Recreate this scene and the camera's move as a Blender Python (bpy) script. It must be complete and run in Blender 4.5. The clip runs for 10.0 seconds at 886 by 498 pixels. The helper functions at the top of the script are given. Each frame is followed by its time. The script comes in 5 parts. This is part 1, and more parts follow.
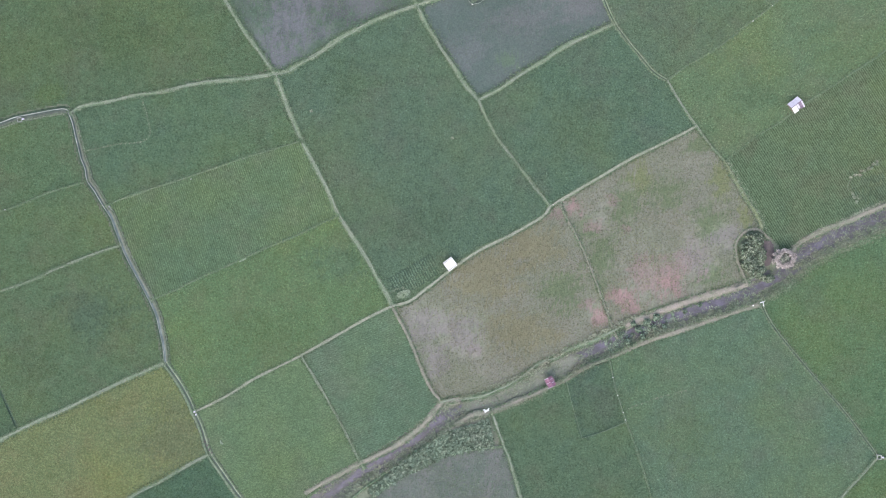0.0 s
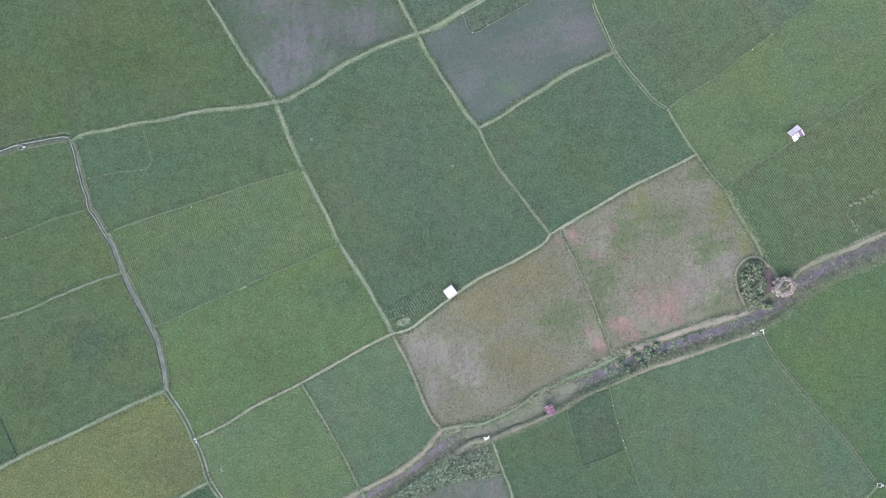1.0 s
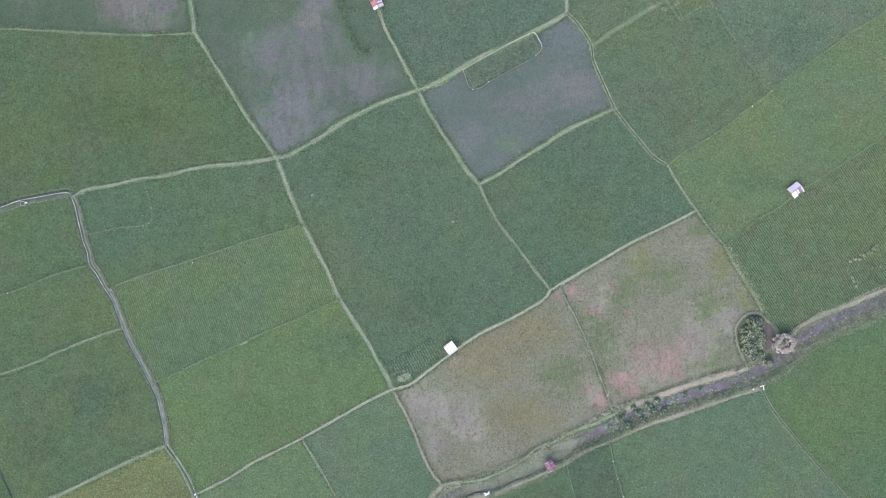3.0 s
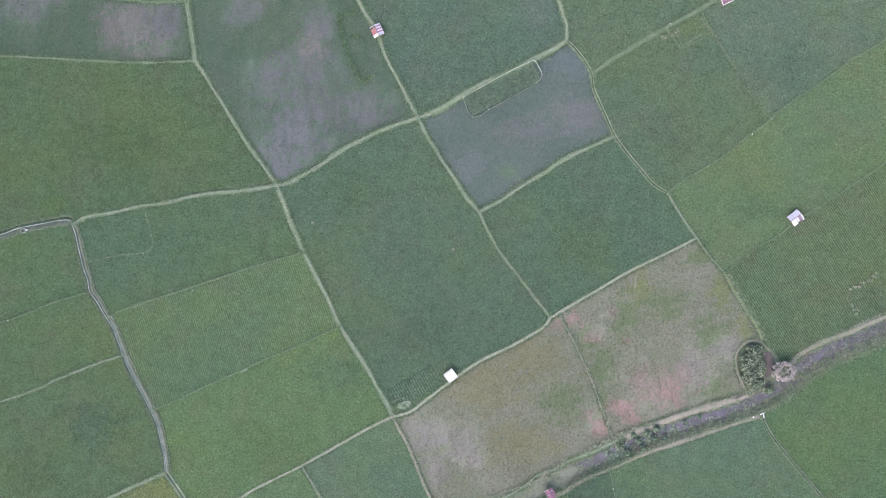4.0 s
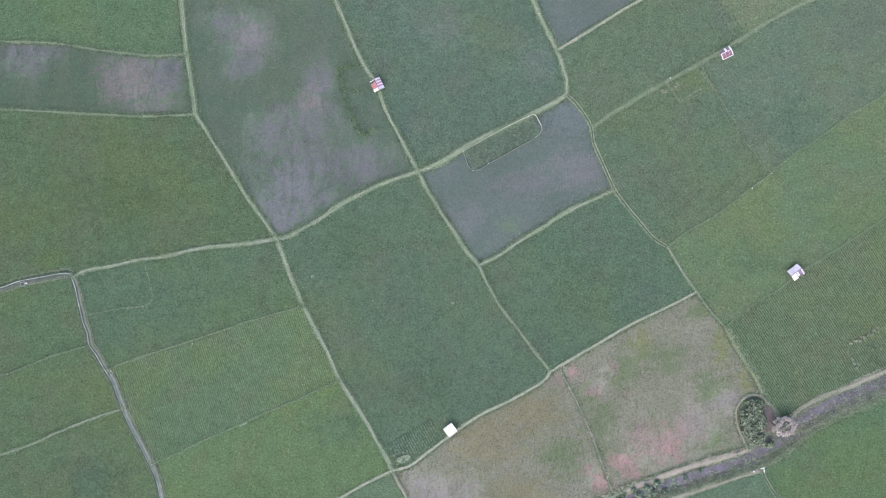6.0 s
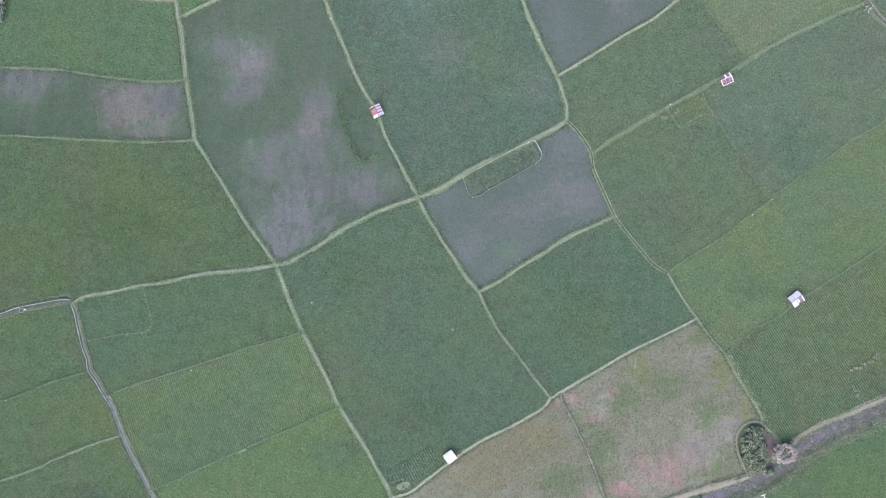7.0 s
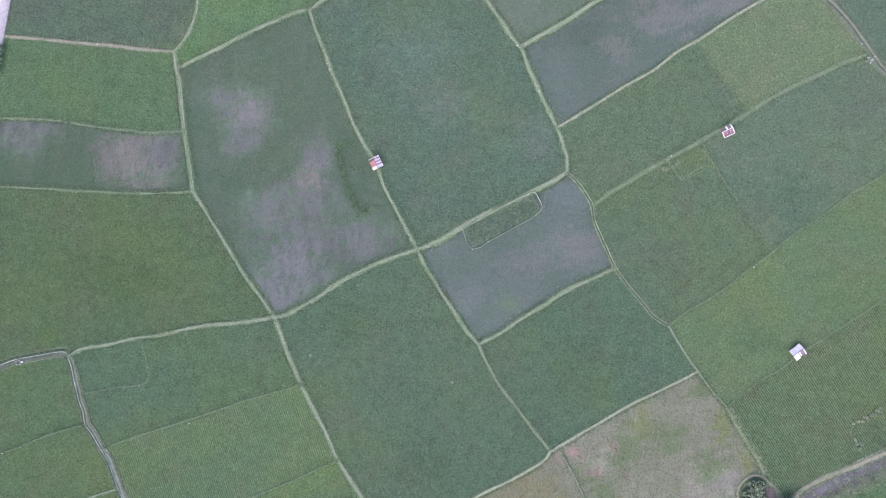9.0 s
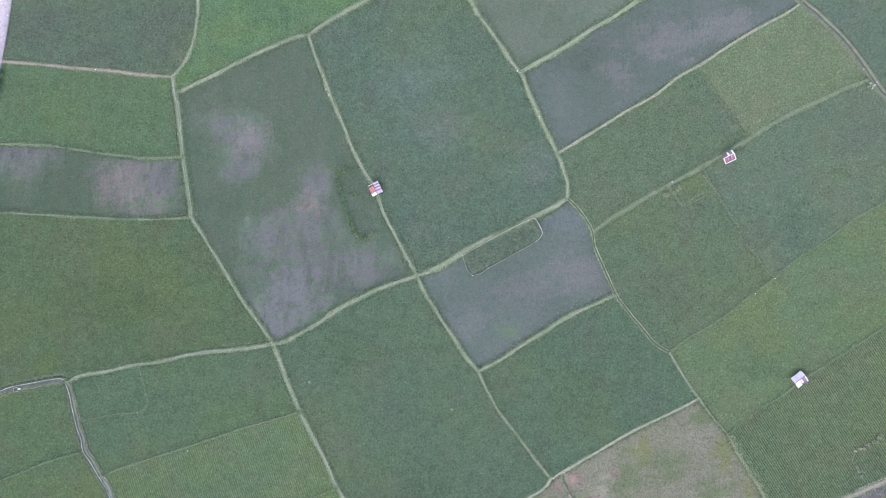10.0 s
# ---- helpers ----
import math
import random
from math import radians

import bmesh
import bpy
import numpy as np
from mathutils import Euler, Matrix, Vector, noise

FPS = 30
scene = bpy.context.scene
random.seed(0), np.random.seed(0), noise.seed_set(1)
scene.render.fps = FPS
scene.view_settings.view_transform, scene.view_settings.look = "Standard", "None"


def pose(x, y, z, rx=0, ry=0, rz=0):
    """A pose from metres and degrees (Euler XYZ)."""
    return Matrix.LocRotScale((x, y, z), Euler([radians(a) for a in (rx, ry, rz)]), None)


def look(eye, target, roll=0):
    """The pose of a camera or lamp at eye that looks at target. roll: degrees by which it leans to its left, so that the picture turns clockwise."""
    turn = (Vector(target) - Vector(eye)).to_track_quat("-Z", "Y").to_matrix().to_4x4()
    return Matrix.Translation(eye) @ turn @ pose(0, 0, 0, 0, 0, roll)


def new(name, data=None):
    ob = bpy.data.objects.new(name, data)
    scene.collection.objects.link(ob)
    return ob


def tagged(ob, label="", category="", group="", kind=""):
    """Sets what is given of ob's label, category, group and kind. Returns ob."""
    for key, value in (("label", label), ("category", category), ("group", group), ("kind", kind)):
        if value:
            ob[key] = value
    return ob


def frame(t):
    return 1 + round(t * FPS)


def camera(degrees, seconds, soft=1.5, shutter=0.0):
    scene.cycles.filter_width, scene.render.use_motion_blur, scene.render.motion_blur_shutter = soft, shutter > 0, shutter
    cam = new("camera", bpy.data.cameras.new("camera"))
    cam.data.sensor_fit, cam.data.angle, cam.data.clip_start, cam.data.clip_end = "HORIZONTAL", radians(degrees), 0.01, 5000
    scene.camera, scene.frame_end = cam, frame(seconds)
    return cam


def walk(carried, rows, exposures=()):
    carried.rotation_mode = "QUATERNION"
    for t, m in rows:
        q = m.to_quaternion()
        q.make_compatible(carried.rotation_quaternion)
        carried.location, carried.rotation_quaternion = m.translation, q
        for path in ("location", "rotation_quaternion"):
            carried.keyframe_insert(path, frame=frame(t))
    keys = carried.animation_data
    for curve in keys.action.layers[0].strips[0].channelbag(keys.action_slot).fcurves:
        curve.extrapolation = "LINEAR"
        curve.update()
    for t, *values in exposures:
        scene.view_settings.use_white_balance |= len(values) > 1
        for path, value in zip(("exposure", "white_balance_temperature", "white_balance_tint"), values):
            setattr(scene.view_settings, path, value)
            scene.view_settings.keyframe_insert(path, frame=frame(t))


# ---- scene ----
import collections

cam = camera(60.0, 10.0, 0.95)
ROWS = [
    (0.0, -0.543, 2.422, 163.549, -0.8650, -0.1565, -0.0412),
    (0.5, -0.466, 5.187, 163.605, -0.7965, -0.1232, -0.0308),
    (1.0, -0.405, 7.947, 163.666, -0.7223, -0.0944, -0.0189),
    (1.5, -0.359, 10.700, 163.728, -0.6434, -0.0696, -0.0058),
    (2.0, -0.323, 13.440, 163.788, -0.5611, -0.0486, 0.0083),
    (2.5, -0.295, 16.165, 163.844, -0.4762, -0.0309, 0.0233),
    (4.0, -0.242, 24.238, 163.945, -0.2174, 0.0046, 0.0710),
    (4.5, -0.228, 26.895, 163.946, -0.1332, 0.0118, 0.0872),
    (5.0, -0.213, 29.537, 163.925, -0.0519, 0.0172, 0.1030),
    (5.5, -0.197, 32.168, 163.879, 0.0256, 0.0210, 0.1184),
    (7.0, -0.137, 40.030, 163.556, 0.2240, 0.0270, 0.1597),
    (7.5, -0.112, 42.659, 163.376, 0.2752, 0.0281, 0.1711),
    (8.0, -0.085, 45.303, 163.154, 0.3173, 0.0294, 0.1809),
    (8.5, -0.057, 47.972, 162.887, 0.3492, 0.0312, 0.1891),
    (9.0, -0.028, 50.674, 162.571, 0.3697, 0.0337, 0.1952),
    (9.5, 0.000, 53.418, 162.203, 0.3778, 0.0373, 0.1992),
    (10.0, 0.026, 56.217, 161.780, 0.3724, 0.0423, 0.2007),
]
walk(cam, [(t, pose(*place)) for t, *place in ROWS], [(0.0, 1.0, 6500, 7.0), (5.0, 1.04, 6480, 9.2), (10.0, 1.10, 6400, 11.5)])

# ---- light ----
world = bpy.data.worlds.new("sky")
scene.world = world
world.use_nodes = True
wn = world.node_tree.nodes
sky = wn.new("ShaderNodeTexSky")
sky.sky_type = "NISHITA"
sky.sun_disc = False
sky.sun_elevation, sky.sun_rotation = radians(48), radians(200)
sky.air_density, sky.dust_density = 1.4, 3.0
wn["Background"].inputs[1].default_value = 0.13
world.node_tree.links.new(sky.outputs[0], wn["Background"].inputs[0])

sun = bpy.data.lights.new("sun", "SUN")
sun.energy, sun.angle, sun.color = 1.25, radians(80), (1.0, 0.95, 0.86)
new("sun", sun).matrix_world = look((-23, -63, 74), (0, 0, 0))
scene.view_settings.exposure = 1.0


# ---- materials ----
def shader(name, rough=0.8):
    m = bpy.data.materials.new(name)
    m.use_nodes = True
    nt = m.node_tree
    bsdf = nt.nodes["Principled BSDF"]
    bsdf.inputs["Roughness"].default_value = rough
    bsdf.inputs["Specular IOR Level"].default_value = 0.25
    return m, nt, bsdf


def noise_node(nt, scale, detail=3.0, stretch=None, turn=0.0, rough=0.55):
    pos = nt.nodes.new("ShaderNodeNewGeometry")
    n = nt.nodes.new("ShaderNodeTexNoise")
    n.inputs["Scale"].default_value = scale
    n.inputs["Detail"].default_value = detail
    n.inputs["Roughness"].default_value = rough
    mp = nt.nodes.new("ShaderNodeMapping")
    mp.vector_type = "TEXTURE"
    if stretch:
        mp.inputs["Scale"].default_value = tuple(1 / k for k in stretch)
    mp.inputs["Rotation"].default_value = (0, 0, radians(turn))
    nt.links.new(pos.outputs["Position"], mp.inputs[0])
    nt.links.new(mp.outputs[0], n.inputs["Vector"])
    return n.outputs["Fac"]


def ramp(nt, fac, low, high):
    r = nt.nodes.new("ShaderNodeMapRange")
    r.interpolation_type = "SMOOTHSTEP"
    r.inputs[1].default_value, r.inputs[2].default_value = low, high
    nt.links.new(fac, r.inputs[0])
    return r.outputs[0]


def mixed(nt, fac, a, b, mode="MIX"):
    m = nt.nodes.new("ShaderNodeMix")
    m.data_type, m.blend_type = "RGBA", mode
    if isinstance(fac, float):
        m.inputs[0].default_value = fac
    else:
        nt.links.new(fac, m.inputs[0])
    for v, i in ((a, 6), (b, 7)):
        if isinstance(v, tuple):
            m.inputs[i].default_value = (*v, 1)
        else:
            nt.links.new(v, m.inputs[i])
    return m.outputs[2]


def grey(nt, fac, low, high):
    """A neutral multiplier between two values."""
    r = nt.nodes.new("ShaderNodeMapRange")
    r.inputs[3].default_value, r.inputs[4].default_value = low, high
    nt.links.new(fac, r.inputs[0])
    c = nt.nodes.new("ShaderNodeCombineColor")
    for i in range(3):
        nt.links.new(r.outputs[0], c.inputs[i])
    return c.outputs[0]


def bump(nt, bsdf, fac, strength, distance):
    b = nt.nodes.new("ShaderNodeBump")
    b.inputs["Strength"].default_value, b.inputs["Distance"].default_value = strength, distance
    nt.links.new(fac, b.inputs["Height"])
    nt.links.new(b.outputs[0], bsdf.inputs["Normal"])


def with_spots(nt, col, spots, turn=-6, gain=1.0, strength=0.9):
    """Lays ragged, slightly streaked patches of other colours over a colour; spots are (x, y, radius, radius, colour)."""
    if not spots:
        return col
    pos = nt.nodes.new("ShaderNodeNewGeometry")
    warp = nt.nodes.new("ShaderNodeTexNoise")
    warp.inputs["Scale"].default_value, warp.inputs["Detail"].default_value, warp.inputs["Roughness"].default_value = 0.3, 6.0, 0.68
    nt.links.new(pos.outputs["Position"], warp.inputs["Vector"])
    bent = nt.nodes.new("ShaderNodeVectorMath")
    bent.operation = "MULTIPLY_ADD"
    bent.inputs[1].default_value = (6.0, 6.0, 0.0)
    nt.links.new(warp.outputs["Color"], bent.inputs[0])
    nt.links.new(pos.outputs["Position"], bent.inputs[2])
    # fine combed streaks over broader wavy ones
    fine, broad = noise_node(nt, 0.55, 5.0, (4.0, 0.9, 1.0), turn, 0.6), noise_node(nt, 0.16, 5.0, (1.0, 2.6, 1.0), turn + 24, 0.6)
    streak = nt.nodes.new("ShaderNodeMath")
    streak.operation = "ADD"
    nt.links.new(fine, streak.inputs[0])
    nt.links.new(broad, streak.inputs[1])
    for x, y, rx, ry, colour in spots:
        mp = nt.nodes.new("ShaderNodeMapping")
        mp.vector_type = "TEXTURE"
        mp.inputs["Location"].default_value = (x + 3.0, y + 3.0, 0)
        mp.inputs["Scale"].default_value = (rx, ry, 50)
        nt.links.new(bent.outputs[0], mp.inputs[0])
        ln = nt.nodes.new("ShaderNodeVectorMath")
        ln.operation = "LENGTH"
        nt.links.new(mp.outputs[0], ln.inputs[0])
        both = nt.nodes.new("ShaderNodeMath")
        both.operation = "MULTIPLY_ADD"
        both.inputs[1].default_value = 2.9
        nt.links.new(streak.outputs[0], both.inputs[0])
        fall = nt.nodes.new("ShaderNodeMath")
        fall.operation = "MULTIPLY_ADD"
        fall.inputs[1].default_value, fall.inputs[2].default_value = -1.0, -1.3
        nt.links.new(ln.outputs["Value"], fall.inputs[0])
        nt.links.new(fall.outputs[0], both.inputs[2])
        share = nt.nodes.new("ShaderNodeMapRange")
        share.interpolation_type = "SMOOTHSTEP"
        share.inputs[1].default_value, share.inputs[2].default_value, share.inputs[4].default_value = 0.25, 1.3, strength
        nt.links.new(both.outputs[0], share.inputs[0])
        col = mixed(nt, share.outputs[0], col, tuple(c * gain for c in colour))
    return col


def crop_material(name, base, patch, big=0.035, amount=0.7, islands=0.35, gain=1.0, spots=()):
    """Leaf green with wide patches, metre-wide mottling and each tuft a little different."""
    m, nt, bsdf = shader(name, 0.9)
    bsdf.inputs["Specular IOR Level"].default_value = 0.08
    base, patch = tuple(c * gain for c in base), tuple(c * gain for c in patch)
    wide = ramp(nt, noise_node(nt, big, 4.0), 0.42, 0.66)
    scaled = nt.nodes.new("ShaderNodeMath")
    scaled.operation = "MULTIPLY"
    scaled.inputs[1].default_value = amount
    nt.links.new(wide, scaled.inputs[0])
    col = mixed(nt, scaled.outputs[0], base, patch)
    brown = nt.nodes.new("ShaderNodeMath")
    brown.operation = "MULTIPLY"
    brown.inputs[1].default_value = 0.42
    nt.links.new(ramp(nt, noise_node(nt, 0.11, 5.0, rough=0.6), 0.46, 0.66), brown.inputs[0])
    col = mixed(nt, brown.outputs[0], col, (base[0] * 1.22, base[1] * 0.93, base[2] * 1.04))
    col = with_spots(nt, col, spots, gain=gain, strength=0.85 if len(spots) > 6 else 0.5)
    blue = nt.nodes.new("ShaderNodeMath")
    blue.operation = "MULTIPLY"
    blue.inputs[1].default_value = 0.2
    nt.links.new(ramp(nt, noise_node(nt, 0.085, 5.0, (1.0, 1.7, 1.0), 60, 0.62), 0.5, 0.68), blue.inputs[0])
    col = mixed(nt, blue.outputs[0], col, (base[0] * 0.90, base[1] * 0.94, base[2] * 1.16))
    col = mixed(nt, 1.0, col, grey(nt, noise_node(nt, 0.4, 5.0, rough=0.65), 0.74, 1.26), "MULTIPLY")
    col = mixed(nt, 1.0, col, grey(nt, noise_node(nt, 3.8, 2.0, rough=0.55), 0.5, 1.5), "MULTIPLY")
    col = mixed(nt, 1.0, col, grey(nt, noise_node(nt, 2.4, 2.0, rough=0.5), 0.44, 1.56), "MULTIPLY")
    if islands:
        # every tuft has its own lightness and a slightly different hue
        geo = nt.nodes.new("ShaderNodeNewGeometry")
        col = mixed(nt, 1.0, col, grey(nt, geo.outputs["Random Per Island"], 1 - 1.0 * islands, 1 + 0.5 * islands), "MULTIPLY")
        other = nt.nodes.new("ShaderNodeMath")
        other.operation = "MULTIPLY"
        other.inputs[1].default_value = 37.7
        part_of = nt.nodes.new("ShaderNodeMath")
        part_of.operation = "FRACT"
        nt.links.new(geo.outputs["Random Per Island"], other.inputs[0])
        nt.links.new(other.outputs[0], part_of.inputs[0])
        tone = nt.nodes.new("ShaderNodeMapRange")
        tone.inputs[3].default_value, tone.inputs[4].default_value = 0.465, 0.535
        nt.links.new(part_of.outputs[0], tone.inputs[0])
        hue = nt.nodes.new("ShaderNodeHueSaturation")
        nt.links.new(tone.outputs[0], hue.inputs["Hue"])
        nt.links.new(col, hue.inputs["Color"])
        col = hue.outputs[0]
    nt.links.new(col, bsdf.inputs["Base Color"])
    return m


def soil_material(name, a, b, c, scale=0.12, rough=0.85, stretch=None, turn=0.0, spots=()):
    m, nt, bsdf = shader(name, rough)
    col = mixed(nt, ramp(nt, noise_node(nt, scale, 5.0, stretch, turn), 0.38, 0.64), a, b)
    col = mixed(nt, ramp(nt, noise_node(nt, scale * 6, 4.0, stretch, turn), 0.5, 0.75), col, c)
    col = with_spots(nt, col, spots)
    fine = noise_node(nt, 3.0, 5.0)
    col = mixed(nt, 1.0, col, grey(nt, fine, 0.6, 1.4), "MULTIPLY")
    nt.links.new(col, bsdf.inputs["Base Color"])
    bump(nt, bsdf, fine, 0.5, 0.08)
    return m


def plain_material(name, a, b, scale=3.0, rough=0.7, metal=0.0):
    m, nt, bsdf = shader(name, rough)
    bsdf.inputs["Metallic"].default_value = metal
    f = noise_node(nt, scale, 5.0)
    nt.links.new(mixed(nt, ramp(nt, f, 0.35, 0.7), a, b), bsdf.inputs["Base Color"])
    bump(nt, bsdf, f, 0.3, 0.02)
    return m


# ---- plan tools ----
PLAN = collections.defaultdict(list)


def smooth(points, step=0.7):
    """A curve through the points, with a vertex about every step metres."""
    p = np.array(points, float)
    p = np.vstack([2 * p[0] - p[1], p, 2 * p[-1] - p[-2]])
    out = []
    for i in range(1, len(p) - 2):
        a, b, c, d = p[i - 1 : i + 3]
        n = max(2, int(np.linalg.norm(c - b) / step))
        t = np.linspace(0, 1, n, endpoint=False)[:, None]
        # centripetal-like: tangents limited by the length of this stretch
        ln = np.linalg.norm(c - b)
        m0, m1 = (c - a), (d - b)
        m0 = m0 / max(np.linalg.norm(m0), 1e-6) * ln
        m1 = m1 / max(np.linalg.norm(m1), 1e-6) * ln
        out.append((2 * t**3 - 3 * t**2 + 1) * b + (t**3 - 2 * t**2 + t) * m0 + (-2 * t**3 + 3 * t**2) * c + (t**3 - t**2) * m1)
    out.append(p[-2][None])
    return np.vstack(out)


def plan(kind, width, points):
    pts = smooth(points)
    inside = (np.abs(pts[:, 0]) < 109) & (pts[:, 1] > -67) & (pts[:, 1] < 127)
    PLAN[kind].append((width, pts[inside]))


def value_noise(x, y, size, seed):
    """Smooth noise from 0 to 1 with features of that size in metres."""
    table = np.random.RandomState(seed).rand(256, 256)
    u, v = np.asarray(x) / size + 1000.0, np.asarray(y) / size + 1000.0
    i, j = np.floor(u).astype(int), np.floor(v).astype(int)
    f, g = u - i, v - j
    f, g = f * f * (3 - 2 * f), g * g * (3 - 2 * g)
    a, b = table[i % 256, j % 256], table[(i + 1) % 256, j % 256]
    c, d = table[i % 256, (j + 1) % 256], table[(i + 1) % 256, (j + 1) % 256]
    return (a * (1 - f) + b * f) * (1 - g) + (c * (1 - f) + d * f) * g


def along(points):
    """Unit normals to the left of a curve."""
    t = np.gradient(points, axis=0)
    t /= np.maximum(np.linalg.norm(t, axis=1), 1e-6)[:, None]
    return np.stack([-t[:, 1], t[:, 0]], 1)


def raw_mesh(name, verts, faces, material):
    """A mesh from arrays; faces all have the same number of corners."""
    me = bpy.data.meshes.new(name)
    verts, faces = np.asarray(verts, np.float32), np.asarray(faces, np.int32)
    n, k = faces.shape
    me.vertices.add(len(verts))
    me.vertices.foreach_set("co", verts.ravel())
    me.loops.add(n * k)
    me.loops.foreach_set("vertex_index", faces.ravel())
    me.polygons.add(n)
    me.polygons.foreach_set("loop_start", np.arange(0, n * k, k, dtype=np.int32))
    me.materials.append(material)
    me.update(calc_edges=True)
    return me


def part(name, bm, material, parent, label=""):
    me = bpy.data.meshes.new(name)
    bm.to_mesh(me)
    bm.free()
    me.materials.append(material)
    ob = new(name, me)
    ob.parent = parent
    return tagged(ob, label)


def mesh_part(name, me, parent, label="", kind=""):
    ob = new(name, me)
    ob.parent = parent
    return tagged(ob, label, kind=kind)


def thing(name, label, category, group="", kind="", at=(0, 0, 0), turn=0.0):
    ob = new(name)
    ob.matrix_basis = pose(*at, 0, 0, turn)
    ob.empty_display_size = 0.3
    return tagged(ob, label, category, group, kind)


def sweep(points, profile, jitter=0.0, seed=0, bob=0.0, base=None):
    """Vertices and quads of a strip along a curve: profile rows are (offset to the left, height)."""
    nrm = along(points)
    n, k = len(points), len(profile)
    s = np.arange(n)
    rows = []
    for j, (off, z) in enumerate(profile):
        wob = (value_noise(s, s * 0 + 7.3 * j, 2.6, seed + j) - 0.5) * 2 * jitter if np.max(np.abs(off)) > 1e-6 else 0 * s
        hz = z + (value_noise(s, s * 0 + 3.1 * j, 2.0, seed + 31 + j) - 0.5) * 2 * bob
        xy = points + nrm * (off + wob)[:, None] if np.ndim(off + wob) else points + nrm * off
        if base is not None:
            hz = hz + base(xy[:, 0], xy[:, 1])
        rows.append(np.column_stack([xy, hz]))
    verts = np.stack(rows, 1).reshape(-1, 3)
    i, j = np.meshgrid(np.arange(n - 1), np.arange(k - 1), indexing="ij")
    a = (i * k + j).ravel()
    return verts, np.stack([a + 1, a, a + k, a + k + 1], 1)


def tufts(x, y, z, length, width, rise, blades, seed):
    """Leaf blades splayed from one root at each place: vertices and triangles."""
    r = np.random.RandomState(seed)
    n = len(x)
    turn = r.rand(n, 1) * 6.283 + np.arange(blades) * 6.283 / blades + r.randn(n, blades) * 0.35
    ln = length * (0.6 + 0.8 * r.rand(n, blades)) * (0.75 + 0.5 * r.rand(n, 1))
    wd = width * (0.7 + 0.6 * r.rand(n, blades))
    up = rise * (0.4 + 1.0 * r.rand(n, blades))
    half = np.arctan2(wd / 2, ln)
    tips = []
    for side in (-1, 1):
        far_x, far_y = np.asarray(x)[:, None] + np.cos(turn + side * half) * ln, np.asarray(y)[:, None] + np.sin(turn + side * half) * ln
        tips.append(np.stack([far_x, far_y, np.asarray(z)[:, None] + up * (1.0 - 0.25 * (side > 0))], -1))
    root = np.stack([np.asarray(x, float), np.asarray(y, float), np.asarray(z, float)], -1)[:, None]
    v = np.concatenate([root, tips[0], tips[1]], 1).reshape(-1, 3)
    each = 1 + 2 * blades
    start = (np.arange(n) * each)[:, None]
    k = np.arange(blades)[None]
    f = np.stack([start + 0 * k, start + 1 + k, start + 1 + blades + k], -1).reshape(-1, 3)
    return v, f


# ---- the lie of the land ----
plan("canal", 1.3, [(-141, 16.6), (-94.8, 26.4), (-90.7, 27.8), (-86.7, 28.6), (-81.8, 29.5), (-79.9, 29.5), (-79.1, 28.4), (-78.4, 26.4), (-77.9, 24), (-77.3, 21.6), (-76.7, 19.1), (-75.9, 17.1), (-75.5, 14.6), (-74.1, 12.6), (-72.7, 10.2), (-71.4, 8.1), (-70.6, 6.9), (-69.4, 3.7), (-68, 0), (-66.3, -3.6), (-64.3, -7.3), (-62.4, -11), (-61, -14.2), (-60.3, -17.4), (-59.6, -20.7), (-59.3, -24.2)])
plan("ditch", 0.9, [(-59.3, -24.2), (-57.2, -27.2), (-54.8, -31.2), (-53.2, -34.9), (-51.6, -38.6), (-50.1, -43.4), (-47.2, -47.9), (-43.4, -53.3), (-12.9, -91)])
plan("ditch", 1.2, [(46.6, 153.1), (73.3, 113.1), (75.4, 109.9), (78.9, 107), (84.2, 101.8), (87.4, 97.8), (90.2, 93.8), (93, 90.2), (128, 56.5)])
plan("bund", 0.9, [(-79.3, 28.6), (-78.5, 29.2), (-76.9, 30.2), (-72, 31), (-65.6, 32.5), (-59.9, 33.3), (-54.2, 34.7), (-49.3, 35.4), (-42.8, 36), (-38.8, 36.5), (-35.8, 37.2)])
plan("bund", 1.0, [(-35.8, 37.2), (-33.5, 37.5), (-29.8, 39.6), (-25.8, 41.9), (-21.7, 44.7), (-17.7, 46.8), (-13.6, 48.8), (-9.6, 50.3), (-5.5, 51.6)])
plan("bund", 0.9, [(-28.5, 102.5), (-28.7, 102.7), (-27.6, 99.4), (-26.3, 95.8), (-24.8, 91.8), (-23.8, 89), (-22.3, 85.7), (-20.3, 80.9), (-18.6, 76.9), (-16.6, 73.3), (-14.6, 70.5), (-12.7, 65), (-10.4, 60.6), (-8, 56.1), (-5.5, 51.6)])
plan("bund", 1.1, [(-5.5, 51.6), (-0.3, 53.9), (4.6, 56.9), (9.4, 59.4), (14.3, 61.6), (19.1, 64.2), (23.2, 66.3), (26, 68.1)])
plan("bund", 1.0, [(26, 68.1), (26.2, 70.2), (25.4, 73.4), (23.9, 77.5), (21.9, 81.5), (20.3, 84.7), (19.1, 87.5), (17.6, 90.7), (16.2, 94.5), (14.2, 96.8), (11.8, 100.4), (9, 104.4), (6.9, 107.2), (5.4, 109.7), (-20.8, 149.8)])
plan("bund", 1.0, [(16.2, 94.7), (20.6, 97.2), (26.2, 100.4), (31.1, 103.7), (36.7, 106.9), (41, 110), (83, 133.3)])
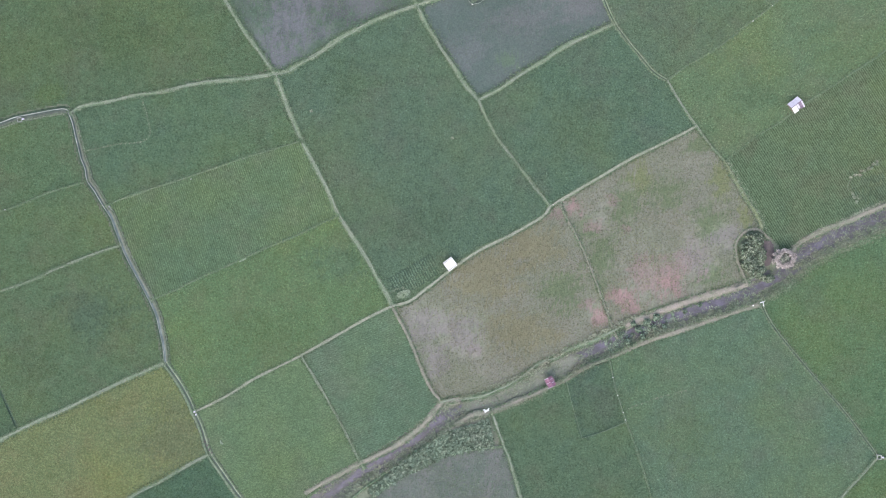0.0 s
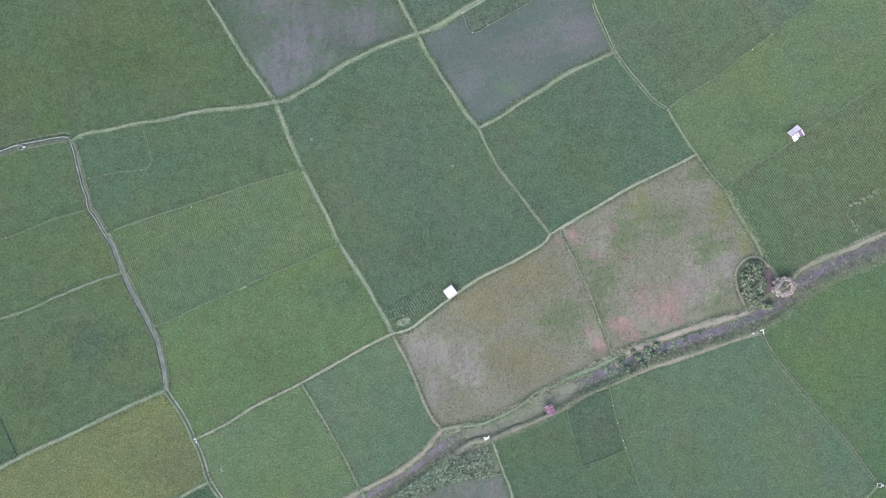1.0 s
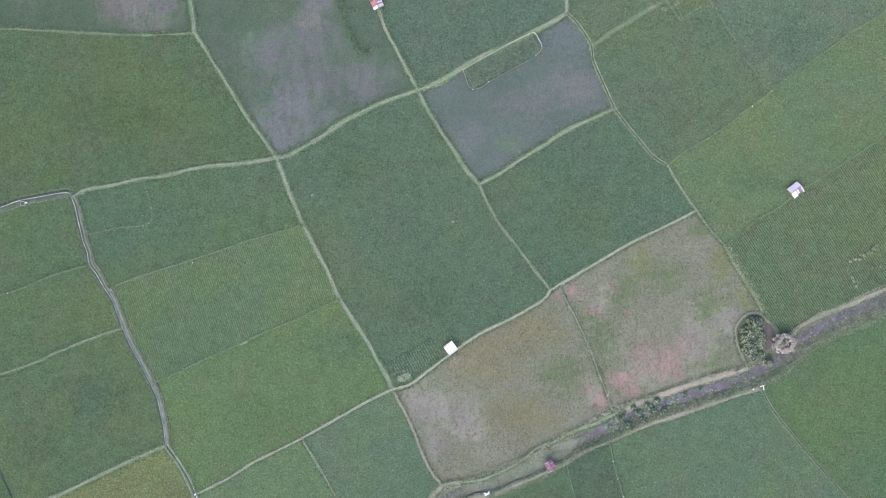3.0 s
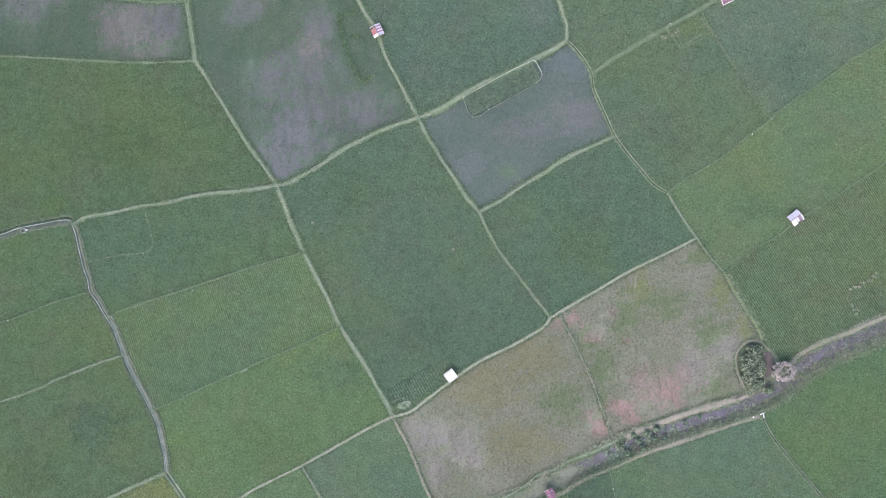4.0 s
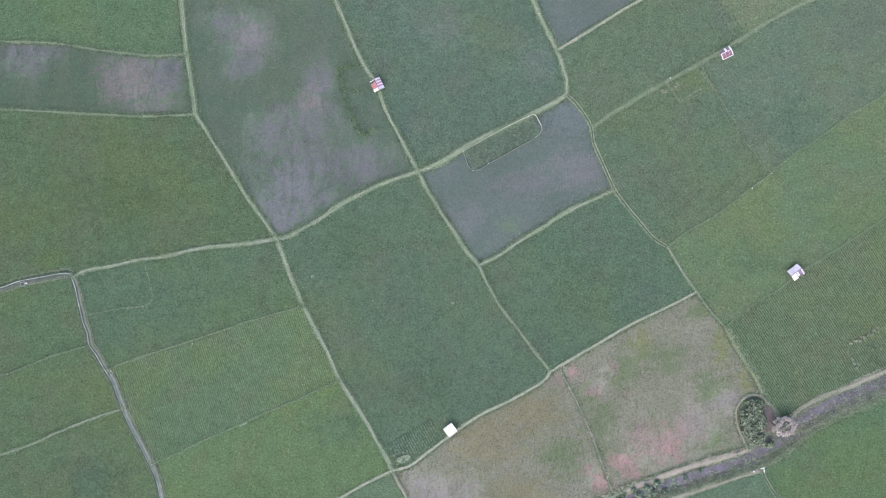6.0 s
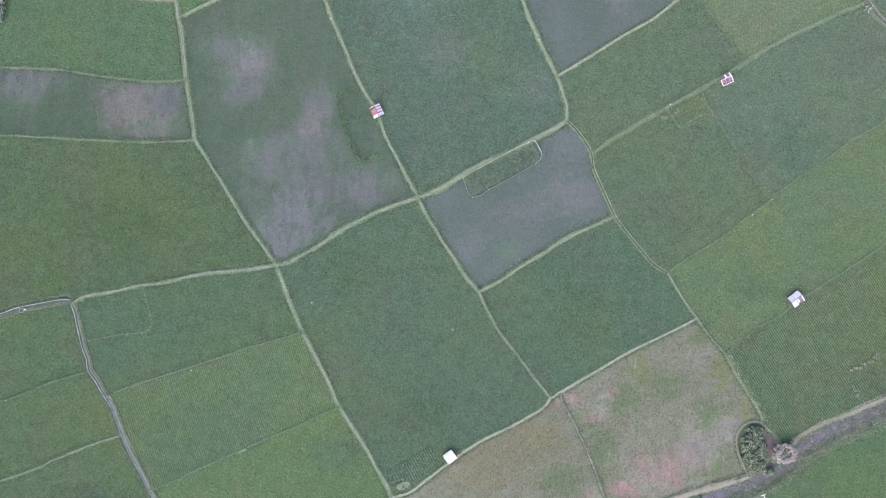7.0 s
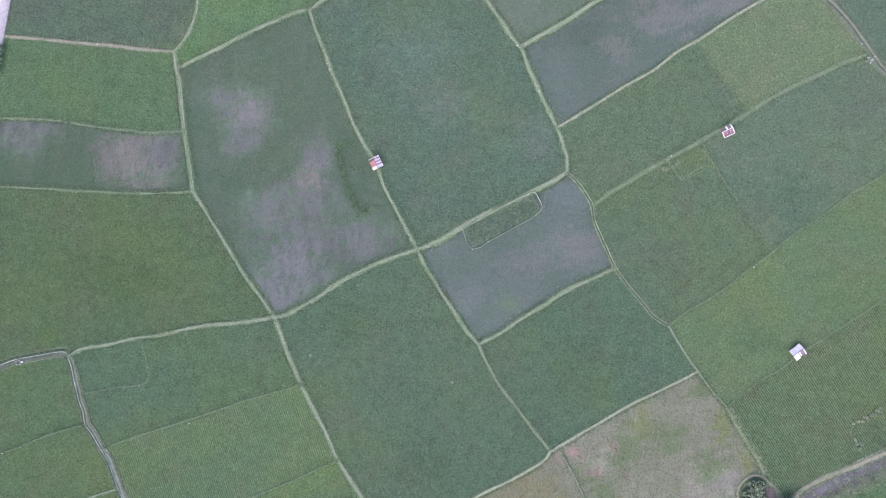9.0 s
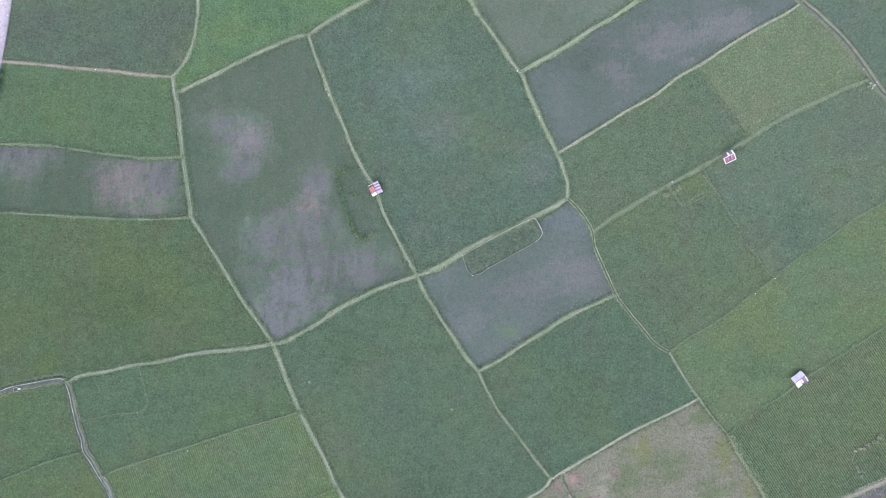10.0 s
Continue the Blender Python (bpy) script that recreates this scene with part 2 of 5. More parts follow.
plan("trod", 0.8, [(23.9, 77.5), (24.2, 77.6), (28.7, 80.3), (34.4, 83.9), (40, 87.3), (44.8, 90), (49.6, 93.8), (54.4, 96.5), (62.4, 101.8), (68, 105), (72.5, 107.4), (75, 109.2), (75.5, 109.8)])
plan("ditch", 0.56, [(26, 68.1), (27.6, 66.7), (29.3, 64.7), (30.9, 62.2), (31.4, 61), (31.8, 58.2), (32.9, 55.4), (34.6, 51.7), (36.4, 47.8), (38.6, 44.8), (41.9, 40.8), (44.7, 37.5), (47.6, 35.7)])
plan("bund", 0.6, [(47.6, 35.7), (50.1, 31.4), (53, 27.1), (56.3, 22.7), (59.9, 18.6)])
plan("weedy", 1.15, [(59.9, 18.6), (62.2, 14.4), (64.7, 10.4), (67.1, 6.4), (67.8, 4.3), (67.4, 3.9)])
plan("bund", 0.9, [(7.5, 31.6), (11.9, 33.8), (16, 36.7), (20.8, 39.6), (25.7, 42.8), (30.6, 45.2), (36.4, 47.8)])
plan("bund", 0.9, [(-5.5, 51.6), (-3.9, 48), (-1.9, 44.8), (-0.3, 42.2), (2.6, 37.9), (5, 34.2), (7.5, 31.6)])
plan("bund", 0.8, [(7.5, 31.6), (8.7, 28.6), (9.9, 26.5), (11.9, 22.9), (15.2, 18.8), (18.8, 14), (22.7, 9)])
plan("trod", 0.9, [(22.7, 9), (23.5, 9.5), (28.2, 12.3), (33.9, 15.6), (39.5, 18.9), (45.2, 21.7), (53, 25.6), (53.7, 26.1)])
plan("trod", 1.0, [(-11, -12.2), (-7.4, -11.2), (-4.6, -9.2), (-0.2, -5.8), (3, -3.4), (7.9, -0.2), (13.6, 2.6), (18.5, 5.3), (21.3, 7.1), (22.7, 9)])
plan("trod", 0.8, [(-53.3, -34.8), (-52.4, -34.4), (-49.2, -32.9), (-45.9, -31.1), (-40.2, -27.6), (-34.6, -24.8), (-29.7, -22.3), (-23.2, -18.7), (-16.7, -15), (-11, -12.2)])
plan("bund", 1.0, [(-35.8, 37.2), (-34.3, 33.4), (-33.1, 30.1), (-31.5, 26.5), (-30, 22.8), (-27.4, 18), (-24.5, 12.3), (-22.5, 7.7), (-19.6, 3), (-16.4, -1.9), (-14, -6.4), (-11.9, -10), (-11, -12.2)])
plan("path", 0.9, [(-11, -12.2), (-8.5, -16.7), (-6.5, -21.1), (-4.5, -26), (-2.5, -30.1), (-0.8, -32.1), (-0.4, -33)])
plan("bund", 0.6, [(-30.3, -22.6), (-30.1, -23.1), (-27.2, -28), (-24.4, -32.9), (-21.2, -38.6), (-18.5, -44.2), (-16.8, -47.2)])
plan("faint", 0.7, [(-71.9, 9), (-70.4, 9.9), (-64.7, 12), (-59.1, 13.8), (-54.2, 15.3), (-46.1, 18.1), (-41.2, 19.7), (-35.5, 21.4), (-30.3, 22.9), (-30.1, 23)])
plan("faint", 0.6, [(-62.4, -11), (-61, -10.4), (-56.6, -8.5), (-51.7, -6), (-46.9, -4), (-42.8, -2.1), (-38, 0.1), (-33, 2.1), (-27.4, 4.7), (-22.5, 7), (-22.2, 7.2)])
plan("faint", 0.6, [(-75.5, 14.6), (-75.7, 14.4), (-79.3, 13.4), (-84.2, 11.9), (-87.4, 10.6), (-91.5, 8.9), (-94.8, 7.9), (-139.4, -7.9)])
plan("bund", 0.6, [(-68.4, 1), (-68.9, 0.8), (-73.6, -0.8), (-78.5, -2.7), (-82.6, -4.3), (-87.4, -6.5), (-94.7, -9.1), (-140.4, -21.8)])
plan("bund", 0.9, [(-59.3, -24.2), (-64.5, -26.4), (-71, -29.4), (-75.9, -31.8), (-82.4, -34.9), (-88.1, -37.4), (-94.6, -40.8), (-135.9, -65.5)])
plan("bund", 0.8, [(-49.9, -43.8), (-50.1, -43.9), (-54.1, -45.9), (-59.8, -49.2), (-67.1, -53.2), (-107.8, -79.1)])
plan("gully", 0.4, [(-114.1, 13.9), (-94.6, -30), (-92.7, -34.2), (-90.9, -38.5)])
plan("bund", 0.9, [(-53.2, 63.7), (-50.5, 59.7), (-47.7, 55.2), (-44.3, 49.6), (-42, 45.9), (-38.8, 41.5), (-35.8, 37.2)])
plan("dull", 1.15, [(-53.2, 63.7), (-53.5, 66.7), (-54.2, 71.6), (-55, 76.4), (-55.4, 80.4), (-56, 86.1), (-56.7, 90.1), (-57.2, 93.4)])
plan("gully", 0.2, [(-57.7, 92), (-57.3, 90.1), (-56.7, 86.1), (-56.2, 80.4), (-55.9, 77.7)])
plan("bund", 0.8, [(-57.2, 93.4), (-55.3, 95.7), (-53.7, 98.5), (-52.8, 101.4), (-52.4, 104.6), (-52, 107), (-51.9, 109.7), (-47.9, 157.6)])
plan("bund", 1.0, [(-56.7, 90), (-56.1, 90.1), (-51.2, 92.5), (-45.6, 95.3), (-39.2, 98.6), (-34.4, 100.6), (-30.4, 102.1), (-28.6, 102.4), (-26.4, 104), (-22.4, 106.5), (-16.3, 109.9), (26.6, 131.5)])
plan("path", 1.1, [(-57.2, 93.4), (-63.3, 93.8), (-70.6, 94.6), (-77.8, 95.2), (-85.9, 96), (-91.9, 96.4), (-141.1, 102.6)])
plan("dull", 0.65, [(-55, 76.7), (-55.2, 76.7), (-61.7, 76.2), (-69.7, 77), (-76.1, 77.7), (-81.7, 78.7), (-93.8, 79.2), (-141.7, 81.7)])
plan("dull", 0.65, [(-53.2, 63.7), (-62.4, 63.3), (-70.4, 63.5), (-82.6, 64.1), (-94.8, 64.7), (-141.6, 66.1)])
plan("faint", 0.7, [(47.6, 35.7), (51.6, 38.8), (56.5, 41.6), (60.6, 44.4), (64.6, 47.7), (69.3, 51.2), (74.3, 55.4), (78.3, 57.9), (83.2, 61.5), (86.5, 64), (94.1, 68.4), (133, 96.2)])
plan("faint", 0.5, [(59.9, 18.6), (63, 21.1), (67.1, 24.2), (71.3, 26.7), (76, 30.3), (81.7, 33.9), (87.3, 37.6), (94.2, 42.3), (132, 72.9)])
plan("none", 0.4, [(54.5, 74.9), (54.8, 74.4), (56.8, 70.8), (59.7, 65.9), (62.1, 61.1), (65.8, 56.2), (69.3, 51.4), (69.4, 51.3)])
plan("dull", 1.0, [(31.4, 61), (36, 64.3), (42.4, 68.1), (48, 71.4), (52.8, 73.9), (58.5, 77.2), (61.7, 79.2), (68.1, 83.2), (73.7, 86.3), (80.1, 89.3), (85, 91.6), (89, 93.1), (90.1, 93.9)])
plan("none", 0.3, [(53.6, 96), (54.4, 94.6), (57.7, 89.7), (63.3, 81.8), (64, 80.6)])
plan("bund", 0.65, [(10.3, -34.9), (10.4, -35), (12.1, -39.9), (13.7, -44), (15.3, -48.9), (16.5, -53.4), (29.4, -100)])
plan("faint", 0.6, [(35.2, -23.3), (35.6, -24.4), (36.4, -28.1), (37.6, -32.2), (38.9, -36.7), (40.5, -40.7), (42.6, -46.8), (44.6, -53.4), (60.1, -99.4)])
plan("ditch", 0.5, [(67.8, -11.7), (67.6, -11.4), (69.7, -15.5), (73, -20), (77.1, -24.9), (82, -30.6), (86.9, -36.3), (90.2, -40.8), (92.9, -44.5), (92.9, -44.7)])
plan("bund", 0.7, [(92.9, -44.7), (89.5, -48.6), (85.4, -53.1), (56.9, -92)])
plan("bund", 0.6, [(93.3, -44.6), (94.7, -45), (141, -57.7)])
plan("path", 0.55, [(24.6, 10.1), (25, 9.4), (26.2, 6.7), (28.2, 3.1), (30.2, -1.4), (32.3, -6.3), (33.9, -10.8), (35.1, -14), (35.9, -16.5), (37.2, -19.3)])
plan("stream", 4.0, [(-63.7, -82.6), (-25.4, -53.6), (-17.6, -47.7), (-10.3, -43.5), (-4.8, -39.8), (1.8, -35.3), (9.1, -32.8), (18.7, -29.2), (26, -24.7), (33.2, -21.2), (39.3, -18.3), (46.5, -15.3), (53.7, -13), (61, -10.8), (66.4, -8.7), (71.6, -5.8), (75.7, -1.8), (80.3, 1), (86.3, 3.9), (94.5, 7.6), (138.2, 27.5)])
plan("path", 1.4, [(-29.7, -52.2), (-18.5, -46.1), (-10.3, -42), (-4.8, -38), (-0.4, -33), (3.6, -32.1)])
plan("bund", 0.65, [(-0.7, -32.8), (1.8, -32.2), (7.8, -31.5), (11.5, -30.1), (14.5, -28.6), (17.5, -26.7), (19.9, -24.8), (24.1, -23.1), (26.9, -21.5), (31.3, -19.8), (35.6, -17.8), (38.9, -16)])
plan("path", 1.8, [(38.6, -16.3), (47.7, -12.8), (54.9, -10.4), (64.8, -7.5)])
plan("path", 0.9, [(64.8, -7.5), (63.7, -5.1), (62.7, -2.4), (62.3, 0.2), (63.1, 2.4), (65.1, 4), (67.4, 3.9), (69.5, 2)])
plan("path", 1.2, [(72.4, -2.6), (75.7, 1), (80.2, 3.6), (86.3, 6), (94.5, 9.4), (138.8, 27.7)])
plan("path", 1.25, [(1.8, -38.6), (6, -35.6), (10, -35), (19.9, -30.9), (26, -28), (30.8, -25.1), (35, -23.4), (42.9, -20.1), (50.1, -17.7), (57.4, -15.2), (67.6, -11.8)])
plan("faint", 0.8, [(67.6, -11.8), (73.1, -8.4), (79.1, -3.6), (86.3, 0), (94.5, 3.6), (138.4, 23)])
plan("faint", 0.5, [(-57.5, -83.7), (-20, -53.7), (-16.4, -50.7), (-10.3, -46.5), (-4.2, -42.3), (1.8, -38.6)])
plan("none", 0.4, [(-53.2, -83.7), (-15.8, -53.7), (-10.3, -49.3), (-4.2, -46.5), (1.8, -43.8), (12.5, -42.3)])
plan("pale", 0.4, [(-76.6, 20.7), (-69, 22.3), (-62.7, 23.5), (-62.9, 28.3), (-64.1, 32.5)])
plan("pale", 0.35, [(38.7, -34.4), (45.4, -32), (52, -30.2)])
plan("edge", 0.9, [(-19, 73.8), (-21.6, 73.8), (-22.6, 72.7), (-21.9, 70.6), (-21, 66.5), (-19.4, 62.9), (-17.4, 59.3), (-15, 60.8)])
plan("edge", 0.5, [(-20.8, 68.5), (-19.2, 69), (-17.8, 68.6)])
plan("pale", 0.6, [(47.1, 70.8), (48.0, 69.8), (49.2, 68.1), (50.4, 66.5)])
plan("pale", 0.6, [(51.2, 67.3), (52.4, 68.0), (54.9, 69.5)])
plan("pale", 0.6, [(62, 62.2), (57.7, 68.8), (54.7, 73.1)])
plan("pale", 0.5, [(-11.4, -9.6), (-10.2, -8.6), (-8.1, -8.4), (-6.9, -9.6), (-8.1, -10.8)])
plan("pale", 0.35, [(86.8, 15.1), (86.2, 12.7), (88.6, 10.6)])
# dark strips that draw the shaded side of two bunds
plan("gully", 0.24, [(-54.4, 35.3), (-49.2, 36), (-42.9, 36.6), (-38.8, 37.1), (-37.2, 37.8)])
plan("gully", 0.24, [(-35.9, 36), (-34.9, 33.1), (-33.6, 29.8), (-32.9, 28)])

plan("seam", 0.4, [(25.4, -26.6), (26.0, -27.5), (27.6, -33.8), (29.6, -40.5), (34.5, -38.9), (39.1, -36.9), (39.6, -36.8)])
# dark strips that draw the shade along the path's south edge
plan("gully", 0.2, [(11.2, -34.8), (16.3, -32.6), (20.5, -30.7)])
plan("gully", 0.2, [(24.5, -28.5), (29.5, -26.1), (34.4, -24.1)])

X0, X1, Y0, Y1, CELL = -108.0, 108.0, -66.0, 126.0, 0.4
NX, NY = int((X1 - X0) / CELL), int((Y1 - Y0) / CELL)
CX, CY = np.meshgrid(X0 + (np.arange(NX) + 0.5) * CELL, Y0 + (np.arange(NY) + 0.5) * CELL, indexing="ij")


def raster_distance(points, reach):
    """The distance from the plan's cells to a curve, worked out only in a window round each stretch."""
    best = np.full((NX, NY), 1e3)
    pts = np.vstack([points[::2], points[-1:]])
    for a, b in zip(pts[:-1], pts[1:]):
        lo, hi = np.minimum(a, b) - reach, np.maximum(a, b) + reach
        i0, i1 = np.clip([(lo[0] - X0) / CELL, (hi[0] - X0) / CELL + 1], 0, NX).astype(int)
        j0, j1 = np.clip([(lo[1] - Y0) / CELL, (hi[1] - Y0) / CELL + 1], 0, NY).astype(int)
        if i1 <= i0 or j1 <= j0:
            continue
        d = b - a
        px, py = CX[i0:i1, j0:j1] - a[0], CY[i0:i1, j0:j1] - a[1]
        t = np.clip((px * d[0] + py * d[1]) / max(d @ d, 1e-9), 0, 1)
        best[i0:i1, j0:j1] = np.minimum(best[i0:i1, j0:j1], np.hypot(px - t * d[0], py - t * d[1]))
    return best


stream_line = PLAN["stream"][0][1]
STREAM = raster_distance(stream_line, 7.0)
BARRIER = np.zeros((NX, NY), bool)
SEAM, WET = np.zeros((NX, NY), bool), np.zeros((NX, NY), bool)
for kind, lines in PLAN.items():
    for width, pts in lines:
        if kind in ("stream", "edge", "pale"):
            continue
        half = {"none": 0.3, "seam": 0.33, "faint": 0.33, "gully": 0.33, "canal": width * 0.85, "ditch": width * 0.9}.get(kind, width * 0.42)
        close = raster_distance(pts, 2.0) < max(half, 0.32)
        BARRIER |= close
        if kind in ("faint", "none", "seam"):
            SEAM |= close
        if kind in ("canal", "ditch", "gully"):
            WET |= close
BARRIER |= STREAM < 2.3
BARRIER |= ((CX - 68.6) / 3.4) ** 2 + ((CY + 1.6) / 4.2) ** 2 < 1  # bare soil under the trees
OWNER = np.full((NX, NY), -1, int)


def bed_height(x, y):
    """Height of the ground: nought, but sunk along the stream."""
    i = np.clip(((np.asarray(x) - X0) / CELL).astype(int), 0, NX - 1)
    j = np.clip(((np.asarray(y) - Y0) / CELL).astype(int), 0, NY - 1)
    d = STREAM[i, j]
    inside = (np.asarray(x) > X0) & (np.asarray(x) < X1) & (np.asarray(y) > Y0) & (np.asarray(y) < Y1)
    k = np.clip((2.7 - d) / 1.6, 0, 1)
    return np.where(inside, -0.55 * k * k * (3 - 2 * k), 0.0)


def claim(number, x, y):
    """Give a field all the open cells that can be reached from a place inside it."""
    i, j = int((x - X0) / CELL), int((y - Y0) / CELL)
    todo, count = [(i, j)], 0
    while todo:
        i, j = todo.pop()
        if not (0 <= i < NX and 0 <= j < NY) or BARRIER[i, j] or OWNER[i, j] >= 0:
            continue
        OWNER[i, j] = number
        count += 1
        todo += [(i + 1, j), (i - 1, j), (i, j + 1), (i, j - 1)]
    return count


def sheet_of_cells(mask, low, rough, seed):
    """Vertices and quads over the chosen cells, gently uneven."""
    i, j = np.nonzero(mask)
    key = np.full((NX + 1, NY + 1), -1, np.int64)
    for a in (0, 1):
        for b in (0, 1):
            key[i + a, j + b] = 0
    vi, vj = np.nonzero(key == 0)
    key[vi, vj] = np.arange(len(vi))
    x, y = X0 + vi * CELL, Y0 + vj * CELL
    r = np.random.RandomState(seed)
    z = low + (r.rand(len(x)) - 0.5) * rough + (value_noise(x, y, 5.0, seed) - 0.5) * rough
    return np.column_stack([x, y, z]), np.stack([key[i, j], key[i + 1, j], key[i + 1, j + 1], key[i, j + 1]], 1)


def blobs(x, y, spots, ragged=1.6, seed=3):
    """1 inside the spots (x, y, radius along, radius across, turn), fading to 0 at their ragged edges."""
    x = x + (value_noise(x, y, 3.5, seed) - 0.5) * 2 * ragged + (value_noise(x, y, 1.2, seed + 1) - 0.5) * ragged
    y = y + (value_noise(x, y, 3.5, seed + 2) - 0.5) * 2 * ragged + (value_noise(x, y, 1.2, seed + 3) - 0.5) * ragged
    out = np.zeros(np.shape(x))
    for sx, sy, a, b, turn in spots:
        c, s = math.cos(radians(turn)), math.sin(radians(turn))
        u, v = ((x - sx) * c + (y - sy) * s) / a, (-(x - sx) * s + (y - sy) * c) / b
        out = np.maximum(out, np.clip(1.5 - np.hypot(u, v), 0, 1))
    return out


FIELDS = []


def field(x, y, name, label, green, soil=None, yellow=0.5, big=0.035, density=14.0, low=0.12, size=0.19, thin=None, rows=None, extra=(), spots=(), vary=0.3):
    """A paddy: the sheet of cells that bunds close in, and the plants that stand on it. green: the leaf colour; soil:
    what shows between plants, if not a shaded copy of the leaf colour. thin(x, y): the share of plants left out.
    rows: (direction in degrees, spacing in metres, shade put into the furrows' colour) of a crop planted in lines."""
    number = len(FIELDS)
    for px, py in ((x, y), *extra):
        claim(number, px, py)
    FIELDS.append((number, name, label, green, soil, yellow, big, density, low, size, thin, rows, spots, vary))


def spread(owner, into, rounds):
    """Let every field grow into the free cells beside it."""
    for _ in range(rounds):
        grown = owner.copy()
        for axis, step in ((0, 1), (0, -1), (1, 1), (1, -1)):
            beside = np.roll(owner, step, axis)
            take = into & (grown < 0) & (beside >= 0)
            grown[take] = beside[take]
        owner = grown
    return owner


def build_field(number, name, label, green, soil, yellow, big, density, low, size, thin, rows, spots, vary):
    """The sheet and the plants of one paddy."""
    mask, sheet = PLANTED == number, SHEET == number
    if mask.sum() < 20:
        print("EMPTY FIELD", number, label)
        return None
    green = (1.14 * green[0], 1.1 * green[1], 1.1 * green[2])
    patch = (min(green[0] * 1.26, 0.6), green[1] * 1.1, green[2] * 0.84)
    crop = crop_material("rice_leaves", green, patch, big, yellow, vary, 1.0, spots)
    closed = crop_material("row_leaves", green, patch, big, yellow, 0.0, 0.9, spots)
    # shade between plants is put into the sheet's colour: leaf green times shade
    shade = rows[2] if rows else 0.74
    under = soil or crop_material("shaded_low_leaves", green, patch, big, yellow, 0.0, shade, spots)
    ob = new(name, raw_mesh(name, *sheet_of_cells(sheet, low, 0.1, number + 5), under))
    tagged(ob, label, "field", "paddies between the bunds", "stuff")
    r = np.random.RandomState(number + 50)
    if rows:
        turn, gap = rows[:2]
        c, s = math.cos(radians(turn)), math.sin(radians(turn))
        cx, cy = CX[mask], CY[mask]
        u0, u1 = (cx * c + cy * s).min(), (cx * c + cy * s).max()
        v0, v1 = (-cx * s + cy * c).min(), (-cx * s + cy * c).max()
        u, v = np.meshgrid(np.arange(u0, u1, 0.14), np.arange(v0, v1, gap), indexing="ij")
        bend = (value_noise(u, v, 22.0, number) - 0.5) * 0.6
        # the closed crown of each row
        su, sv = u[::3], v[::3] + bend[::3] + r.randn(*u[::3].shape) * 0.018
        wide = gap * (0.10 + 0.22 * r.rand(*su.shape))
        sx, sy = su * c - sv * s, su * s + sv * c
        si = np.clip(((sx - X0) / CELL).astype(int), 0, NX - 1)
        sj = np.clip(((sy - Y0) / CELL).astype(int), 0, NY - 1)
        grown = mask[si, sj]
        sz = low + 0.2 + 0.05 * r.rand(*su.shape)
        left = np.stack([sx - s * wide, sy + c * wide, sz - 0.05], -1)
        right = np.stack([sx + s * wide, sy - c * wide, sz - 0.05], -1)
        strip = np.stack([left, np.stack([sx, sy, sz], -1), right], 2)
        where = np.arange(su.size * 3).reshape(*su.shape, 3)
        both = grown[:-1] & grown[1:]
        q0, q1 = where[:-1][both], where[1:][both]
        quads = np.concatenate([np.stack([q0[:, t], q0[:, t + 1], q1[:, t + 1], q1[:, t]], 1) for t in (0, 1)])
        mesh_part("plant_rows", raw_mesh("plant_rows", strip.reshape(-1, 3), quads[:, ::-1], closed), ob, kind="stuff")
        u, v = u + r.randn(*u.shape) * 0.05, v + bend + r.randn(*u.shape) * 0.025
        px, py = (u * c - v * s).ravel(), (u * s + v * c).ravel()
        ii, jj = ((px - X0) / CELL).astype(int), ((py - Y0) / CELL).astype(int)
        ok = (ii >= 0) & (ii < NX) & (jj >= 0) & (jj < NY)
        px, py, ii, jj = px[ok], py[ok], ii[ok], jj[ok]
        ok = mask[ii, jj] & (r.rand(len(px)) > 0.06)
        px, py = px[ok], py[ok]
    else:
        # hills set out on a loose grid
        gap = density**-0.5
        c, s = math.cos(radians(28)), math.sin(radians(28))
        cx, cy = CX[mask], CY[mask]
        cu, cv = cx * c + cy * s, -cx * s + cy * c
        u, v = np.meshgrid(np.arange(cu.min(), cu.max(), gap), np.arange(cv.min(), cv.max(), gap), indexing="ij")
        u, v = u + r.randn(*u.shape) * gap * 0.42, v + r.randn(*u.shape) * gap * 0.42
        px, py = (u * c - v * s).ravel(), (u * s + v * c).ravel()
        ii, jj = ((px - X0) / CELL).astype(int), ((py - Y0) / CELL).astype(int)
        ok = (px > X0) & (ii < NX) & (py > Y0) & (jj < NY)
        px, py, ii, jj = px[ok], py[ok], ii[ok], jj[ok]
        ok = mask[ii, jj]
        px, py = px[ok], py[ok]
    if thin is not None:
        ok = r.rand(len(px)) > thin(px, py)
        px, py = px[ok], py[ok]
    z = low + 0.12 + 0.1 * r.rand(len(px))
    if rows:
        v, f = tufts(px, py, z + 0.03, 0.12, 0.09, 0.12, 3, number)
    else:
        v, f = tufts(px, py, z, size, 0.13, 0.2, 3, number)
    mesh_part("plants", raw_mesh("plants", v, f, crop), ob, kind="stuff")
    return ob


